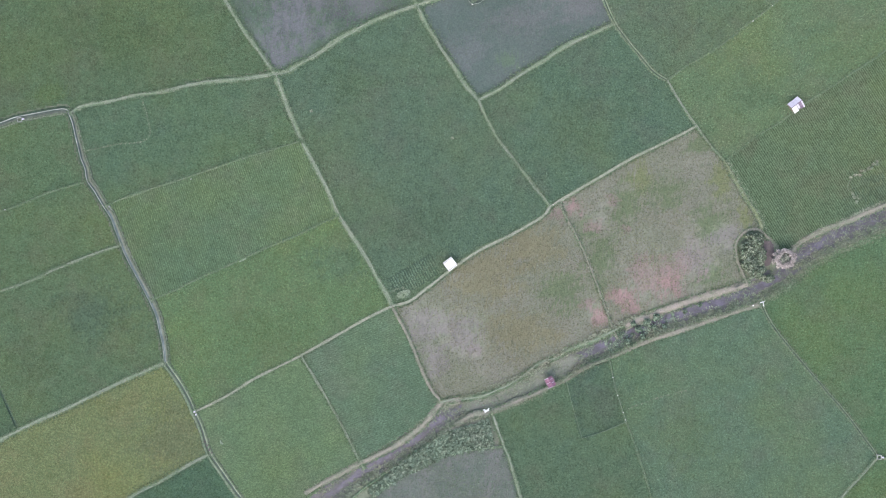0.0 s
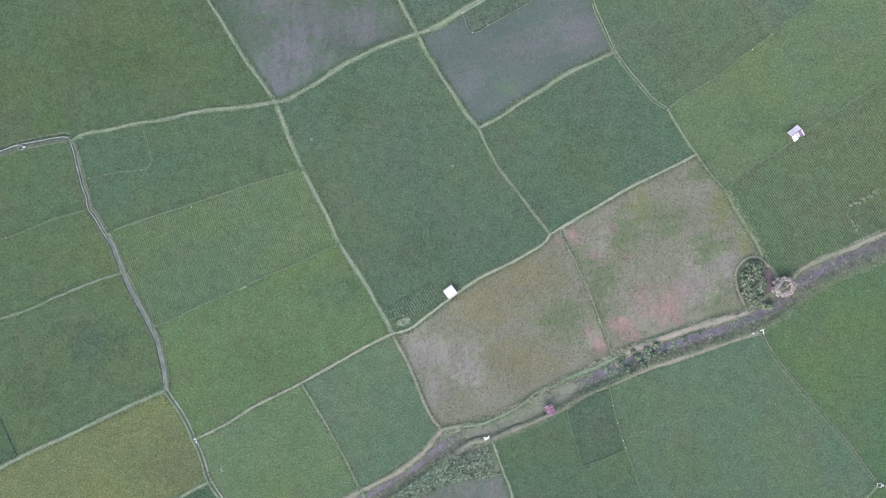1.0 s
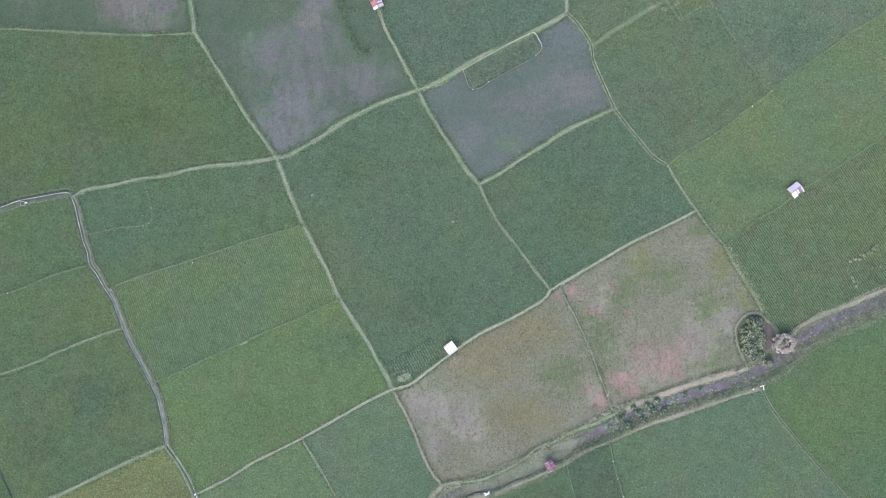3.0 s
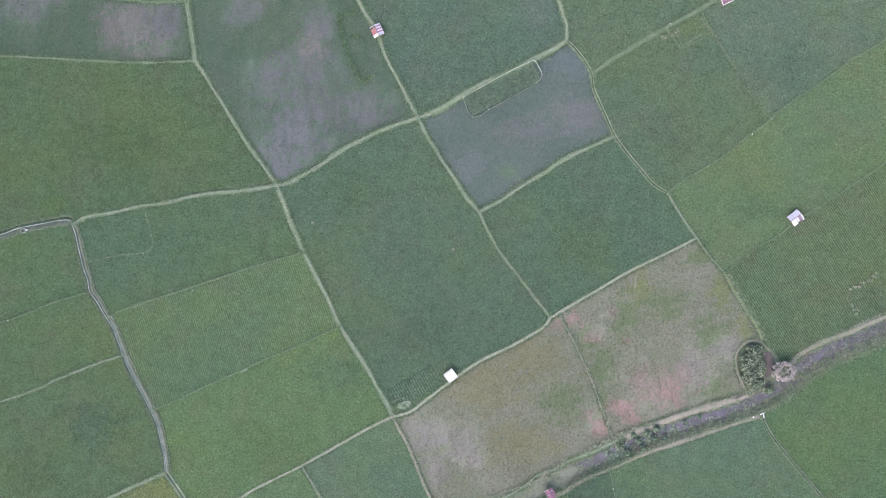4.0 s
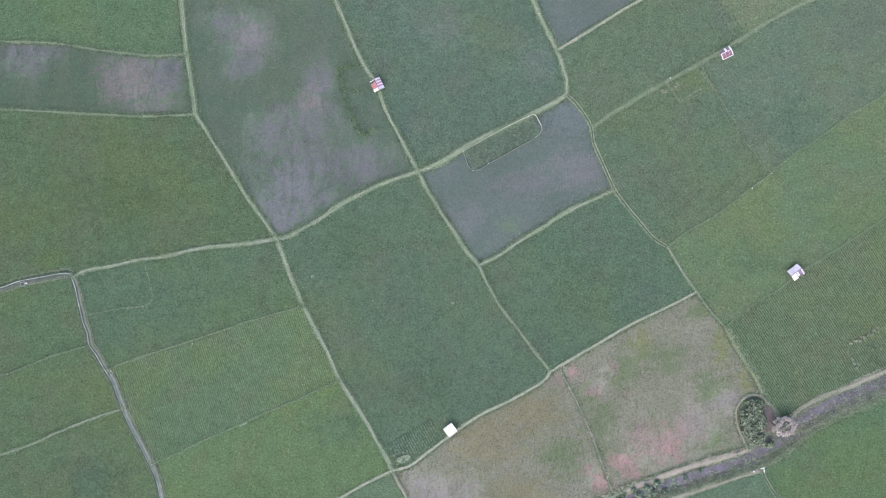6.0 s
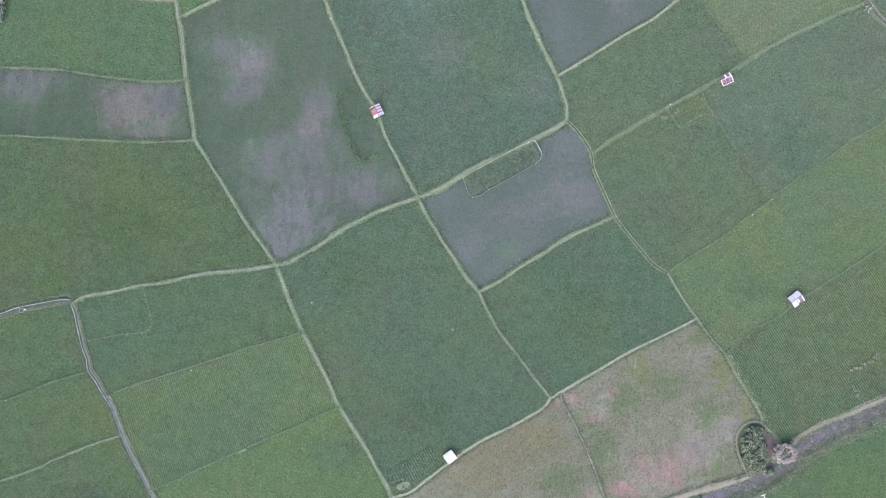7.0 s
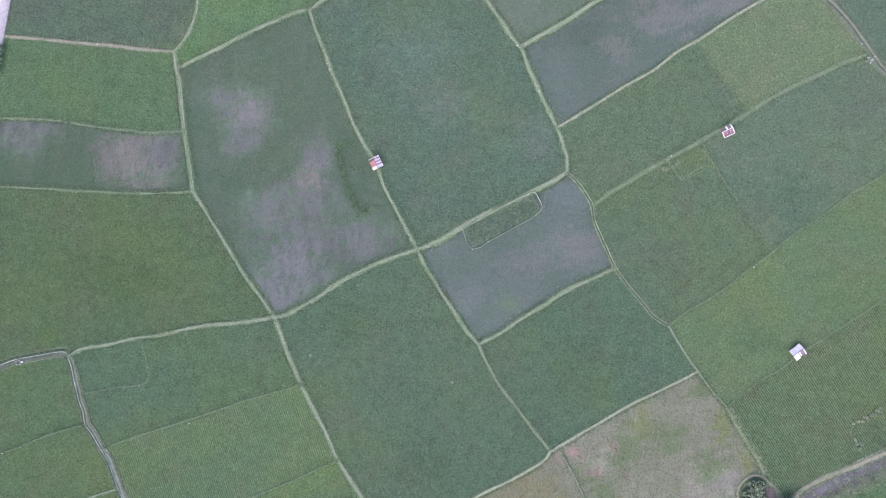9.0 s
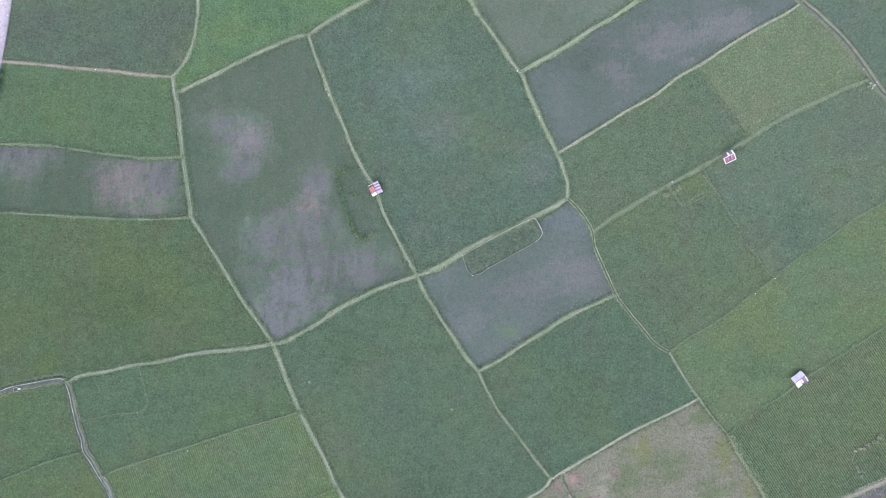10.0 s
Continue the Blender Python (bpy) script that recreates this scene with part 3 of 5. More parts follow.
PINK, DULL_PINK, LILAC, GREY_LILAC = (0.278, 0.192, 0.194), (0.240, 0.188, 0.182), (0.116, 0.119, 0.130), (0.150, 0.144, 0.156)
BLUE_GREY, OLIVE, MAUVE = (0.128, 0.131, 0.148), (0.205, 0.196, 0.132), (0.150, 0.139, 0.144)
DRY_LILAC, DRY_MAUVE = (0.206, 0.191, 0.190), (0.222, 0.196, 0.198)
PINK_SPOTS = [(-4.3, -17.0, 5.4, 4.8, DRY_LILAC), (4.2, -18.3, 4.3, 4.1, DRY_LILAC), (6.0, -21.3, 2.2, 1.9, DRY_MAUVE), (-1.9, -24.3, 3.4, 2.4, DRY_LILAC), (60.9, 2.2, 4.1, 3.1, DRY_LILAC), (53.1, -2.5, 3.6, 4.8, DRY_MAUVE), (46.4, -6.4, 7.0, 4.8, DULL_PINK), (48.3, -7.4, 3.1, 2.6, PINK), (48.3, -7.4, 2.6, 2.0, PINK), (41.6, -4.3, 2.4, 1.9, DULL_PINK), (37.7, -10.7, 3.2, 2.4, PINK), (37.7, -10.7, 2.6, 1.8, PINK), (40.2, -12.8, 1.9, 1.7, PINK), (33.2, -14.0, 1.9, 2.2, PINK), (31.3, -12.2, 1.4, 1.4, DULL_PINK), (27.4, 8.8, 2.9, 1.7, PINK), (24.1, 7.1, 2.4, 1.2, DULL_PINK), (36.0, 10.3, 1.1, 1.0, DULL_PINK), (39.0, 4.2, 1.1, 1.0, DULL_PINK), (31.9, 4.7, 2.4, 1.2, DULL_PINK)]
GRASSY, YELLOWISH = (0.142, 0.180, 0.108), (0.178, 0.200, 0.108)
OLIVE_SPOTS = [(9.0, -5.0, 9.0, 7.0, OLIVE), (19.0, 0.5, 6.5, 5.5, OLIVE), (16.0, -18.0, 8.0, 5.0, OLIVE), (42.0, 15.5, 2.6, 4.5, YELLOWISH), (38.5, 9.0, 3.0, 5.0, GRASSY), (54.5, 22.5, 3.4, 2.6, GRASSY), (59.0, 15.5, 2.4, 4.5, YELLOWISH), (64.5, 7.5, 1.8, 4.5, YELLOWISH), (33.0, -3.0, 3.4, 5.5, GRASSY), (56.0, -6.0, 5.0, 3.6, GRASSY), (47.0, 12.0, 4.5, 3.5, GRASSY), (30.5, 4.0, 2.4, 3.0, GRASSY), (57.0, 5.0, 4.0, 4.0, GRASSY), (25.0, -9.0, 5.0, 4.0, GRASSY)]
MUD_SPOTS = [(-41.4, 79.9, 4.6, 5.5, GREY_LILAC), (-47.1, 82.8, 3.1, 3.1, LILAC), (-42.8, 74.4, 3.6, 2.9, LILAC), (-27.2, 70.3, 4.1, 5.3, LILAC), (-29.6, 63.0, 7.4, 4.8, LILAC), (-36.8, 59.4, 5.5, 3.1, LILAC), (-27.1, 53.4, 12.0, 5.3, LILAC), (-31.9, 47.4, 8.4, 6.0, BLUE_GREY), (-35.5, 41.4, 4.6, 4.8, BLUE_GREY), (-17.5, 52.9, 6.2, 4.1, LILAC), (-29.0, 66.7, 3.4, 2.6, MAUVE)]
STRIP_SPOTS = [(-65.5, 70.0, 8.0, 6.5, MAUVE), (-87.0, 77.3, 6.0, 4.8, LILAC), (-91.8, 75.5, 4.8, 3.6, LILAC), (-66.0, 72.6, 7.2, 4.8, MAUVE), (-59.4, 73.0, 4.3, 4.8, LILAC), (-71.4, 70.8, 3.1, 2.9, MAUVE)]
POND_SPOTS = [(28.6, 52.0, 6.0, 4.1, (0.121, 0.125, 0.132)), (6.2, 41.5, 5.3, 3.6, (0.108, 0.122, 0.127)), (17.4, 48.8, 7.2, 2.9, (0.113, 0.122, 0.127)), (13.1, 40.0, 3.1, 1.9, (0.094, 0.130, 0.096)), (25.7, 63.2, 4.8, 2.9, (0.105, 0.125, 0.132)), (47.0, 101.1, 8.4, 3.8, (0.130, 0.134, 0.141)), (60.1, 104.7, 7.2, 2.9, (0.130, 0.134, 0.141)), (36.3, 94.5, 4.1, 2.6, (0.124, 0.130, 0.134))]

# ---- colours of the crops and soils ----
mud = soil_material("wet_grey_mud", (0.130, 0.148, 0.136), (0.155, 0.158, 0.158), (0.115, 0.140, 0.120), 0.09, 0.92, (3.6, 1.0, 1.0), -8)
west_mud = soil_material("wet_green_mud", (0.092, 0.130, 0.102), (0.110, 0.136, 0.116), (0.084, 0.127, 0.093), 0.09, 0.92, (4.0, 1.0, 1.0), -8, MUD_SPOTS)
strip_mud = soil_material("wet_strip_mud", (0.088, 0.130, 0.094), (0.108, 0.138, 0.106), (0.084, 0.126, 0.088), 0.09, 0.92, (4.0, 1.0, 1.0), -5, STRIP_SPOTS)
pond_mud = soil_material("dark_wet_mud", (0.081, 0.107, 0.100), (0.095, 0.114, 0.112), (0.077, 0.107, 0.095), 0.09, 0.9, spots=POND_SPOTS)
pink_soil = soil_material("dry_soil", (0.196, 0.206, 0.165), (0.219, 0.216, 0.186), (0.182, 0.200, 0.150), 0.10, 0.9, spots=OLIVE_SPOTS + PINK_SPOTS)
north_mud = soil_material("young_rice_mud", (0.100, 0.136, 0.108), (0.116, 0.140, 0.118), (0.132, 0.138, 0.134), 0.09, 0.92, (3.6, 1.0, 1.0), -30)
# wet soil, and the dark colour of the shade lines beside bunds
wet_soil = soil_material("dark_soil_and_lines", (0.052, 0.085, 0.062), (0.07, 0.105, 0.07), (0.05, 0.08, 0.06), 0.1, 0.7)
land = soil_material("grassy_ground", (0.150, 0.178, 0.130), (0.180, 0.192, 0.155), (0.215, 0.205, 0.182), 0.2, 0.9)
bund_turf = soil_material("bund_turf", (0.160, 0.214, 0.144), (0.205, 0.240, 0.176), (0.285, 0.298, 0.245), 0.35, 0.9)
dull_turf = soil_material("dull_turf", (0.135, 0.184, 0.124), (0.165, 0.204, 0.146), (0.220, 0.240, 0.190), 0.35, 0.9)
weedy_turf = soil_material("weedy_turf", (0.150, 0.192, 0.108), (0.190, 0.222, 0.130), (0.24, 0.255, 0.18), 0.5, 0.9)
thin_turf = soil_material("thin_turf", (0.140, 0.195, 0.132), (0.168, 0.212, 0.150), (0.21, 0.235, 0.18), 0.5, 0.9)
pink_path = soil_material("pinkish_bare_path", (0.285, 0.248, 0.232), (0.240, 0.226, 0.192), (0.335, 0.285, 0.272), 0.6, 0.95)
path_soil = soil_material("trodden_path", (0.255, 0.235, 0.208), (0.200, 0.208, 0.168), (0.31, 0.268, 0.252), 0.6, 0.95)
foot_soil = soil_material("footworn_soil", (0.240, 0.265, 0.222), (0.190, 0.228, 0.175), (0.305, 0.308, 0.275), 0.8, 0.95)
pale_foot = soil_material("pale_foot_soil", (0.290, 0.296, 0.250), (0.225, 0.250, 0.195), (0.345, 0.335, 0.300), 0.7, 0.95)
silt = soil_material("grey_green_silt", (0.165, 0.178, 0.148), (0.188, 0.190, 0.168), (0.142, 0.162, 0.132), 0.25, 0.9)
bed_soil = soil_material("stream_mud", (0.118, 0.114, 0.122), (0.132, 0.120, 0.138), (0.105, 0.118, 0.104), 0.3, 0.7)
grass = crop_material("bund_grass", (0.150, 0.205, 0.138), (0.185, 0.225, 0.155), big=0.2, islands=0.6)
verge_grass = crop_material("verge_grass", (0.112, 0.178, 0.108), (0.14, 0.20, 0.115), big=0.2, islands=0.5)
bank_grass = crop_material("bank_grass", (0.205, 0.248, 0.175), (0.275, 0.285, 0.215), big=0.2, islands=0.5)
seedbed_grass = crop_material("seedbed_grass", (0.104, 0.168, 0.100), (0.125, 0.182, 0.105), big=0.4, islands=0.6)
concrete = plain_material("weathered_concrete", (0.22, 0.24, 0.23), (0.44, 0.44, 0.43), 0.7, 0.85)
water = soil_material("murky_water", (0.092, 0.086, 0.106), (0.142, 0.126, 0.178), (0.105, 0.104, 0.106), 0.5, 0.35)
ditch_water = plain_material("ditch_water", (0.06, 0.085, 0.075), (0.09, 0.115, 0.105), 0.6, 0.3)
# the sky's pale reflection is mixed into this water's base colour
sky_pale_canal_water = plain_material("sky_pale_canal_water", (0.12, 0.155, 0.155), (0.20, 0.235, 0.235), 0.6, 0.25)
white_paint = plain_material("white_painted_sheet", (0.70, 0.69, 0.72), (0.60, 0.59, 0.63), 1.2, 0.5)
rust_red = plain_material("faded_red_sheet", (0.29, 0.115, 0.135), (0.37, 0.185, 0.20), 2.0, 0.65)
pink_sheet = plain_material("faded_pink_sheet", (0.32, 0.15, 0.215), (0.44, 0.26, 0.33), 2.0, 0.65)
wine_sheet = plain_material("dull_wine_red_sheet", (0.19, 0.085, 0.14), (0.28, 0.155, 0.23), 2.0, 0.65)
purple_sheet = plain_material("dull_purple_sheet", (0.15, 0.11, 0.165), (0.24, 0.18, 0.255), 2.0, 0.6)
lilac_sheet = plain_material("pale_lilac_sheet", (0.56, 0.53, 0.64), (0.48, 0.45, 0.56), 1.5, 0.55)
bamboo = plain_material("weathered_bamboo", (0.19, 0.165, 0.135), (0.27, 0.24, 0.195), 6.0, 0.7)
net_white = plain_material("white_netting", (0.42, 0.46, 0.40), (0.55, 0.57, 0.52), 4.0, 0.8)
net_pale = plain_material("pale_netting", (0.33, 0.37, 0.32), (0.52, 0.55, 0.50), 2.0, 0.8)
net_green = plain_material("faded_green_netting", (0.20, 0.26, 0.19), (0.32, 0.37, 0.30), 4.0, 0.8)
bark = plain_material("bark", (0.11, 0.085, 0.065), (0.18, 0.15, 0.12), 8.0, 0.9)
dark_leaf = crop_material("dark_leaves", (0.155, 0.195, 0.140), (0.30, 0.335, 0.27), big=1.6, islands=0.8, amount=1.0)
pale_leaf = crop_material("pale_dry_leaves", (0.46, 0.40, 0.40), (0.34, 0.31, 0.30), big=1.2, islands=0.4)
grey_leaf = crop_material("greyish_leaves", (0.28, 0.295, 0.245), (0.38, 0.375, 0.34), big=1.5, islands=0.6)
mid_leaf = crop_material("broad_leaves", (0.175, 0.235, 0.178), (0.25, 0.31, 0.235), big=1.0, islands=0.75, amount=1.0)
straw_weed = crop_material("pale_weeds", (0.290, 0.318, 0.245), (0.225, 0.262, 0.190), big=0.6, islands=0.6)
pale_bush = crop_material("pale_bush_leaves", (0.30, 0.36, 0.27), (0.20, 0.27, 0.18), big=1.0, islands=0.4)
seedling = crop_material("seedlings", (0.152, 0.218, 0.158), (0.165, 0.222, 0.155), big=0.2, islands=0.3)
ditch_soil = soil_material("ditch_bank_soil", (0.124, 0.142, 0.118), (0.148, 0.168, 0.134), (0.215, 0.202, 0.195), 0.6, 0.9)
canal_soil = soil_material("canal_bank_soil", (0.118, 0.130, 0.110), (0.142, 0.158, 0.130), (0.198, 0.188, 0.178), 0.6, 0.9)
# dark green that stands for the shade beneath broad leaves
leaf_shade = soil_material("leaf_shade_ground", (0.105, 0.150, 0.110), (0.125, 0.162, 0.122), (0.095, 0.135, 0.10), 0.5, 0.9)
bare_soil = soil_material("bare_red_brown_soil", (0.120, 0.098, 0.108), (0.15, 0.122, 0.128), (0.11, 0.11, 0.098), 0.8, 0.9)
road_concrete = soil_material("pale_road_concrete", (0.42, 0.375, 0.45), (0.47, 0.42, 0.49), (0.38, 0.345, 0.40), 0.15, 0.9)

# ---- the ground, one sheet to the horizon ----
far = np.array([130, 150, 180, 230, 320, 480, 750, 1200, 2200.0])
gx = np.concatenate([-far[::-1], np.arange(-112, 112.1, 0.8), far])
gy = np.concatenate([30 - far[::-1], np.arange(-72, 132.1, 0.8), 30 + far])
GX, GY = np.meshgrid(gx, gy, indexing="ij")
GZ = bed_height(GX, GY) + (value_noise(GX, GY, 2.5, 9) - 0.5) * 0.08
ni, nj = GX.shape
ai, aj = np.meshgrid(np.arange(ni - 1), np.arange(nj - 1), indexing="ij")
a0 = (ai * nj + aj).ravel()
ground = new("ground", raw_mesh("ground", np.stack([GX, GY, GZ], -1).reshape(-1, 3), np.stack([a0, a0 + nj, a0 + nj + 1, a0 + 1], 1), land))
tagged(ground, "flat grassy farmland with mud and low weeds", "ground", kind="structure")

# ---- paddies ----
def bare_by(spots, x, y, seed):
    return blobs(x, y, [(sx, sy, rx, ry, 0) for sx, sy, rx, ry, _ in spots], 2.5, seed) * (0.25 + 1.3 * value_noise(x * 2.6, y * 0.6 + x * 0.1, 1.6, seed))


def thin_west(x, y):
    seedbed = blobs(x, y, [(-18.6, 68, 3.0, 7.5, 12)], 0.8)
    return np.clip(0.04 + 0.8 * bare_by(MUD_SPOTS, x, y, 4) + 0.2 * value_noise(x, y, 6.0, 4), 0, 0.9) * (1 - 0.85 * (seedbed > 0.4))


def thin_pond(x, y):
    seedbed = blobs(x, y, [(12.5, 57.7, 7.8, 2.6, 27)], 0.2) > 0.5
    return np.where(seedbed, 0.15, np.clip(0.70 + 0.35 * value_noise(x, y, 7.0, 5), 0, 0.95))


def thin_centre(x, y):
    return 0.25 + 0.4 * blobs(x, y, [(-0.7, 82.4, 7, 6, 0), (20, 74, 5, 6, 20), (-6, 93, 8, 6, 0)], 3.0)


def thin_east(x, y):
    return np.clip(0.66 + 0.35 * value_noise(x, y, 8.0, 6) - 0.5 * blobs(x, y, [(31, 99, 6, 3, 30)], 2.0), 0, 0.93)


def thin_north(x, y):
    return np.clip(0.3 + 0.45 * value_noise(x, y, 6.0, 7), 0, 0.9)


def thin_strip(x, y):
    return np.clip(0.05 + 0.8 * bare_by(STRIP_SPOTS, x, y, 5), 0, 0.9)


def thin_stubble(x, y):
    return np.clip(0.02 + 0.62 * bare_by(PINK_SPOTS, x, y, 6) + 0.25 * value_noise(x, y, 4.0, 8), 0, 0.9)


def thin_south(x, y):
    return np.clip(0.32 + 0.4 * value_noise(x, y, 5.0, 9), 0, 0.9)


PATCH = [(-12.4, -6.6), (-2.7, -0.9), (-0.7, -5.2), (-6.0, -8.7), (-10.0, -9.3)]


def in_patch(x, y, inset=0.0):
    # whether places lie within the corner by the white hut that is planted in lines
    inside = np.ones(np.shape(x), bool)
    for (ax, ay), (bx, by) in zip(PATCH, PATCH[1:] + PATCH[:1]):
        ln = math.hypot(bx - ax, by - ay)
        inside &= ((bx - ax) * (y - ay) - (by - ay) * (x - ax)) / ln < -inset
    return inside


def thin_corner(x, y):
    return np.where(in_patch(x, y), 1.0, 0.0)


field(-10.2, 16.9, "rice_field", "dense deep green rice paddy", (0.114, 0.179, 0.126), None, spots=[(-4, 6, 7, 6, (0.108, 0.160, 0.105)), (-20, 36, 6, 5, (0.105, 0.165, 0.100))], thin=thin_corner)
field(29.5, 31.3, "rice_field", "dense deep green rice paddy", (0.109, 0.176, 0.124), None, spots=[(30, 27, 8, 6, (0.118, 0.172, 0.108))])
field(-52.1, 27.7, "rice_field", "bluish green rice paddy", (0.111, 0.182, 0.118), None, extra=((-69.5, 26.6),))
field(-46.3, 9.7, "rice_field", "green rice paddy planted in straight rows", (0.138, 0.215, 0.132), None, rows=(-72, 0.45, 0.70))
field(-36.7, -14.4, "rice_field", "fresh green rice paddy", (0.140, 0.220, 0.119), None, spots=[(-38, -18, 8, 5, (0.145, 0.210, 0.105)), (-22, -3, 6, 4, (0.115, 0.178, 0.125))])
field(-36.8, -36.1, "rice_field", "fresh green rice paddy in fine rows", (0.140, 0.214, 0.126), None, rows=(25, 0.45, 0.86))
field(-15.1, -28.9, "rice_field", "green rice paddy planted in fine rows", (0.134, 0.208, 0.140), None, rows=(23, 0.45, 0.80))
field(-86.9, 21.7, "rice_field", "olive green rice paddy beside the canal", (0.117, 0.185, 0.109), None)
field(-82.3, 4.9, "rice_field", "olive green rice paddy beside the canal", (0.121, 0.188, 0.110), None)
field(-76.4, -14.3, "rice_field", "dark bluish green rice paddy", (0.122, 0.187, 0.114), None, spots=[(-74, -13, 8, 6, (0.100, 0.151, 0.110)), (-88, -24, 6, 5, (0.115, 0.170, 0.090))])
field(-94.2, -38.5, "rice_field", "dark green rice paddy beyond a gully", (0.099, 0.164, 0.103), None)
field(-73.1, -42.1, "rice_field", "yellowish ripening rice paddy", (0.188, 0.236, 0.122), None, spots=[(-57, -40, 9, 8, (0.165, 0.190, 0.128)), (-70, -33, 5, 3, (0.215, 0.235, 0.11))])
field(-53.8, -51.3, "rice_field", "bluish green rice paddy", (0.094, 0.164, 0.109), None)
field(-70.0, 43.2, "rice_field", "dark olive green rice paddy", (0.110, 0.172, 0.105), None, spots=[(-83, 33, 4, 3, (0.135, 0.195, 0.085)), (-70, 46, 12, 6, (0.105, 0.160, 0.088))])
field(-37.5, 52.5, "muddy_field", "grey muddy paddy with patchy young rice", (0.102, 0.158, 0.114), west_mud, density=16.0, size=0.15, thin=thin_west, vary=0.22)
field(19.7, 53.9, "muddy_field", "wet grey paddy with sparse seedlings", (0.092, 0.130, 0.108), pond_mud, density=14.0, size=0.14, thin=thin_pond, vary=0.25)
field(7.7, 80.1, "rice_field", "bluish green rice paddy with thin patches", (0.106, 0.166, 0.128), None, thin=thin_centre, spots=[(-1, 82, 5, 4, (0.155, 0.172, 0.160)), (-6, 93, 7, 5, (0.128, 0.178, 0.160)), (20, 74, 4, 5, (0.15, 0.175, 0.162))])
field(49.5, 56.3, "rice_field", "green rice paddy", (0.122, 0.184, 0.126), None, spots=[(50, 47, 7, 5, (0.130, 0.178, 0.125)), (52.6, 71.0, 4.2, 3.2, (0.185, 0.226, 0.110))])
field(73.3, 74.3, "rice_field", "green rice paddy", (0.132, 0.195, 0.142), None, spots=[(91, 84, 8, 7, (0.158, 0.182, 0.155)), (72, 62, 8, 5, (0.115, 0.172, 0.130))])
field(68.0, 32.5, "rice_field", "light olive green rice paddy", (0.139, 0.21, 0.127), None, spots=[(86, 42, 10, 6, (0.160, 0.222, 0.118)), (66, 33, 7, 5, (0.125, 0.190, 0.118))])
field(80.1, 21.7, "rice_field", "green rice paddy planted in dark rows", (0.126, 0.188, 0.118), None, rows=(-57, 0.46, 0.58), spots=[(93, 12, 6, 4, (0.100, 0.152, 0.115))])
field(39.9, 77.8, "rice_field", "green rice paddy", (0.122, 0.184, 0.128), None, yellow=0.25)
field(67.3, 95.8, "rice_field", "light olive green rice paddy", (0.160, 0.224, 0.144), None)
field(43.4, 95.7, "muddy_field", "wet grey paddy with sparse seedlings", (0.098, 0.138, 0.112), pond_mud, density=14.0, size=0.14, thin=thin_east, vary=0.25)
field(23.1, 105.2, "muddy_field", "grey green paddy with young rice", (0.112, 0.164, 0.122), north_mud, density=14.0, size=0.16, thin=thin_north, vary=0.25)
field(90.0, 104.2, "rice_field", "dark bluish green rice paddy beyond a ditch", (0.122, 0.183, 0.144), None)
field(-40.1, 105.0, "rice_field", "bright green grassy paddy", (0.121, 0.216, 0.125), None, yellow=0.45, big=0.07, spots=[(-36, 107, 7, 3, (0.105, 0.190, 0.118)), (-48, 95, 5, 3, (0.150, 0.215, 0.108))])
field(-73.6, 103.7, "rice_field", "dark green rice paddy", (0.117, 0.173, 0.130), None, spots=[(-86, 104, 7, 4, (0.132, 0.162, 0.148)), (-58, 104, 6, 5, (0.135, 0.163, 0.140)), (-72, 98, 6, 4, (0.128, 0.168, 0.138))])
field(-75.9, 86.9, "rice_field", "fresh green rice paddy", (0.115, 0.192, 0.116), None)
field(-75.8, 70.2, "muddy_field", "young rice paddy with two bare grey patches", (0.092, 0.142, 0.106), strip_mud, density=16.0, size=0.15, thin=thin_strip, vary=0.22)
field(47.6, 1.2, "stubble_field", "dry grassy stubble field with pinkish bare soil", (0.158, 0.180, 0.126), pink_soil, vary=0.4, density=13.0, size=0.15, thin=thin_stubble, yellow=0.4, extra=((10.0, -12.0),), spots=OLIVE_SPOTS)
field(21.2, -43.5, "rice_field", "deep green rice paddy beside the stream", (0.114, 0.18, 0.117), None)
field(32.5, -32.0, "rice_field", "dark bluish green small rice paddy inside a net fence", (0.098, 0.160, 0.116), None)
field(56.3, -31.4, "rice_field", "bluish green rice paddy beside the stream", (0.128, 0.203, 0.14), None, spots=[(40, -28, 4, 4, (0.115, 0.195, 0.125)), (52, -40, 6, 7, (0.150, 0.212, 0.118))])
field(84.0, -19.3, "rice_field", "fresh green rice paddy beside the stream", (0.117, 0.195, 0.113), None)
field(92.8, -52.2, "rice_field", "fresh green rice paddy", (0.122, 0.197, 0.109), None)
field(4.2, -50.8, "muddy_field", "grey muddy paddy with sparse seedlings", (0.119, 0.171, 0.127), mud, density=14.0, size=0.17, thin=thin_south)

PLANTED = spread(OWNER, SEAM & ~WET & (STREAM > 2.6), 2)
SHEET = spread(PLANTED, BARRIER & ~WET & (np.hypot(CX - 68.6, CY + 1.6) > 4.5) & (STREAM > 2.4), 1)
for row in FIELDS:
    build_field(*row)

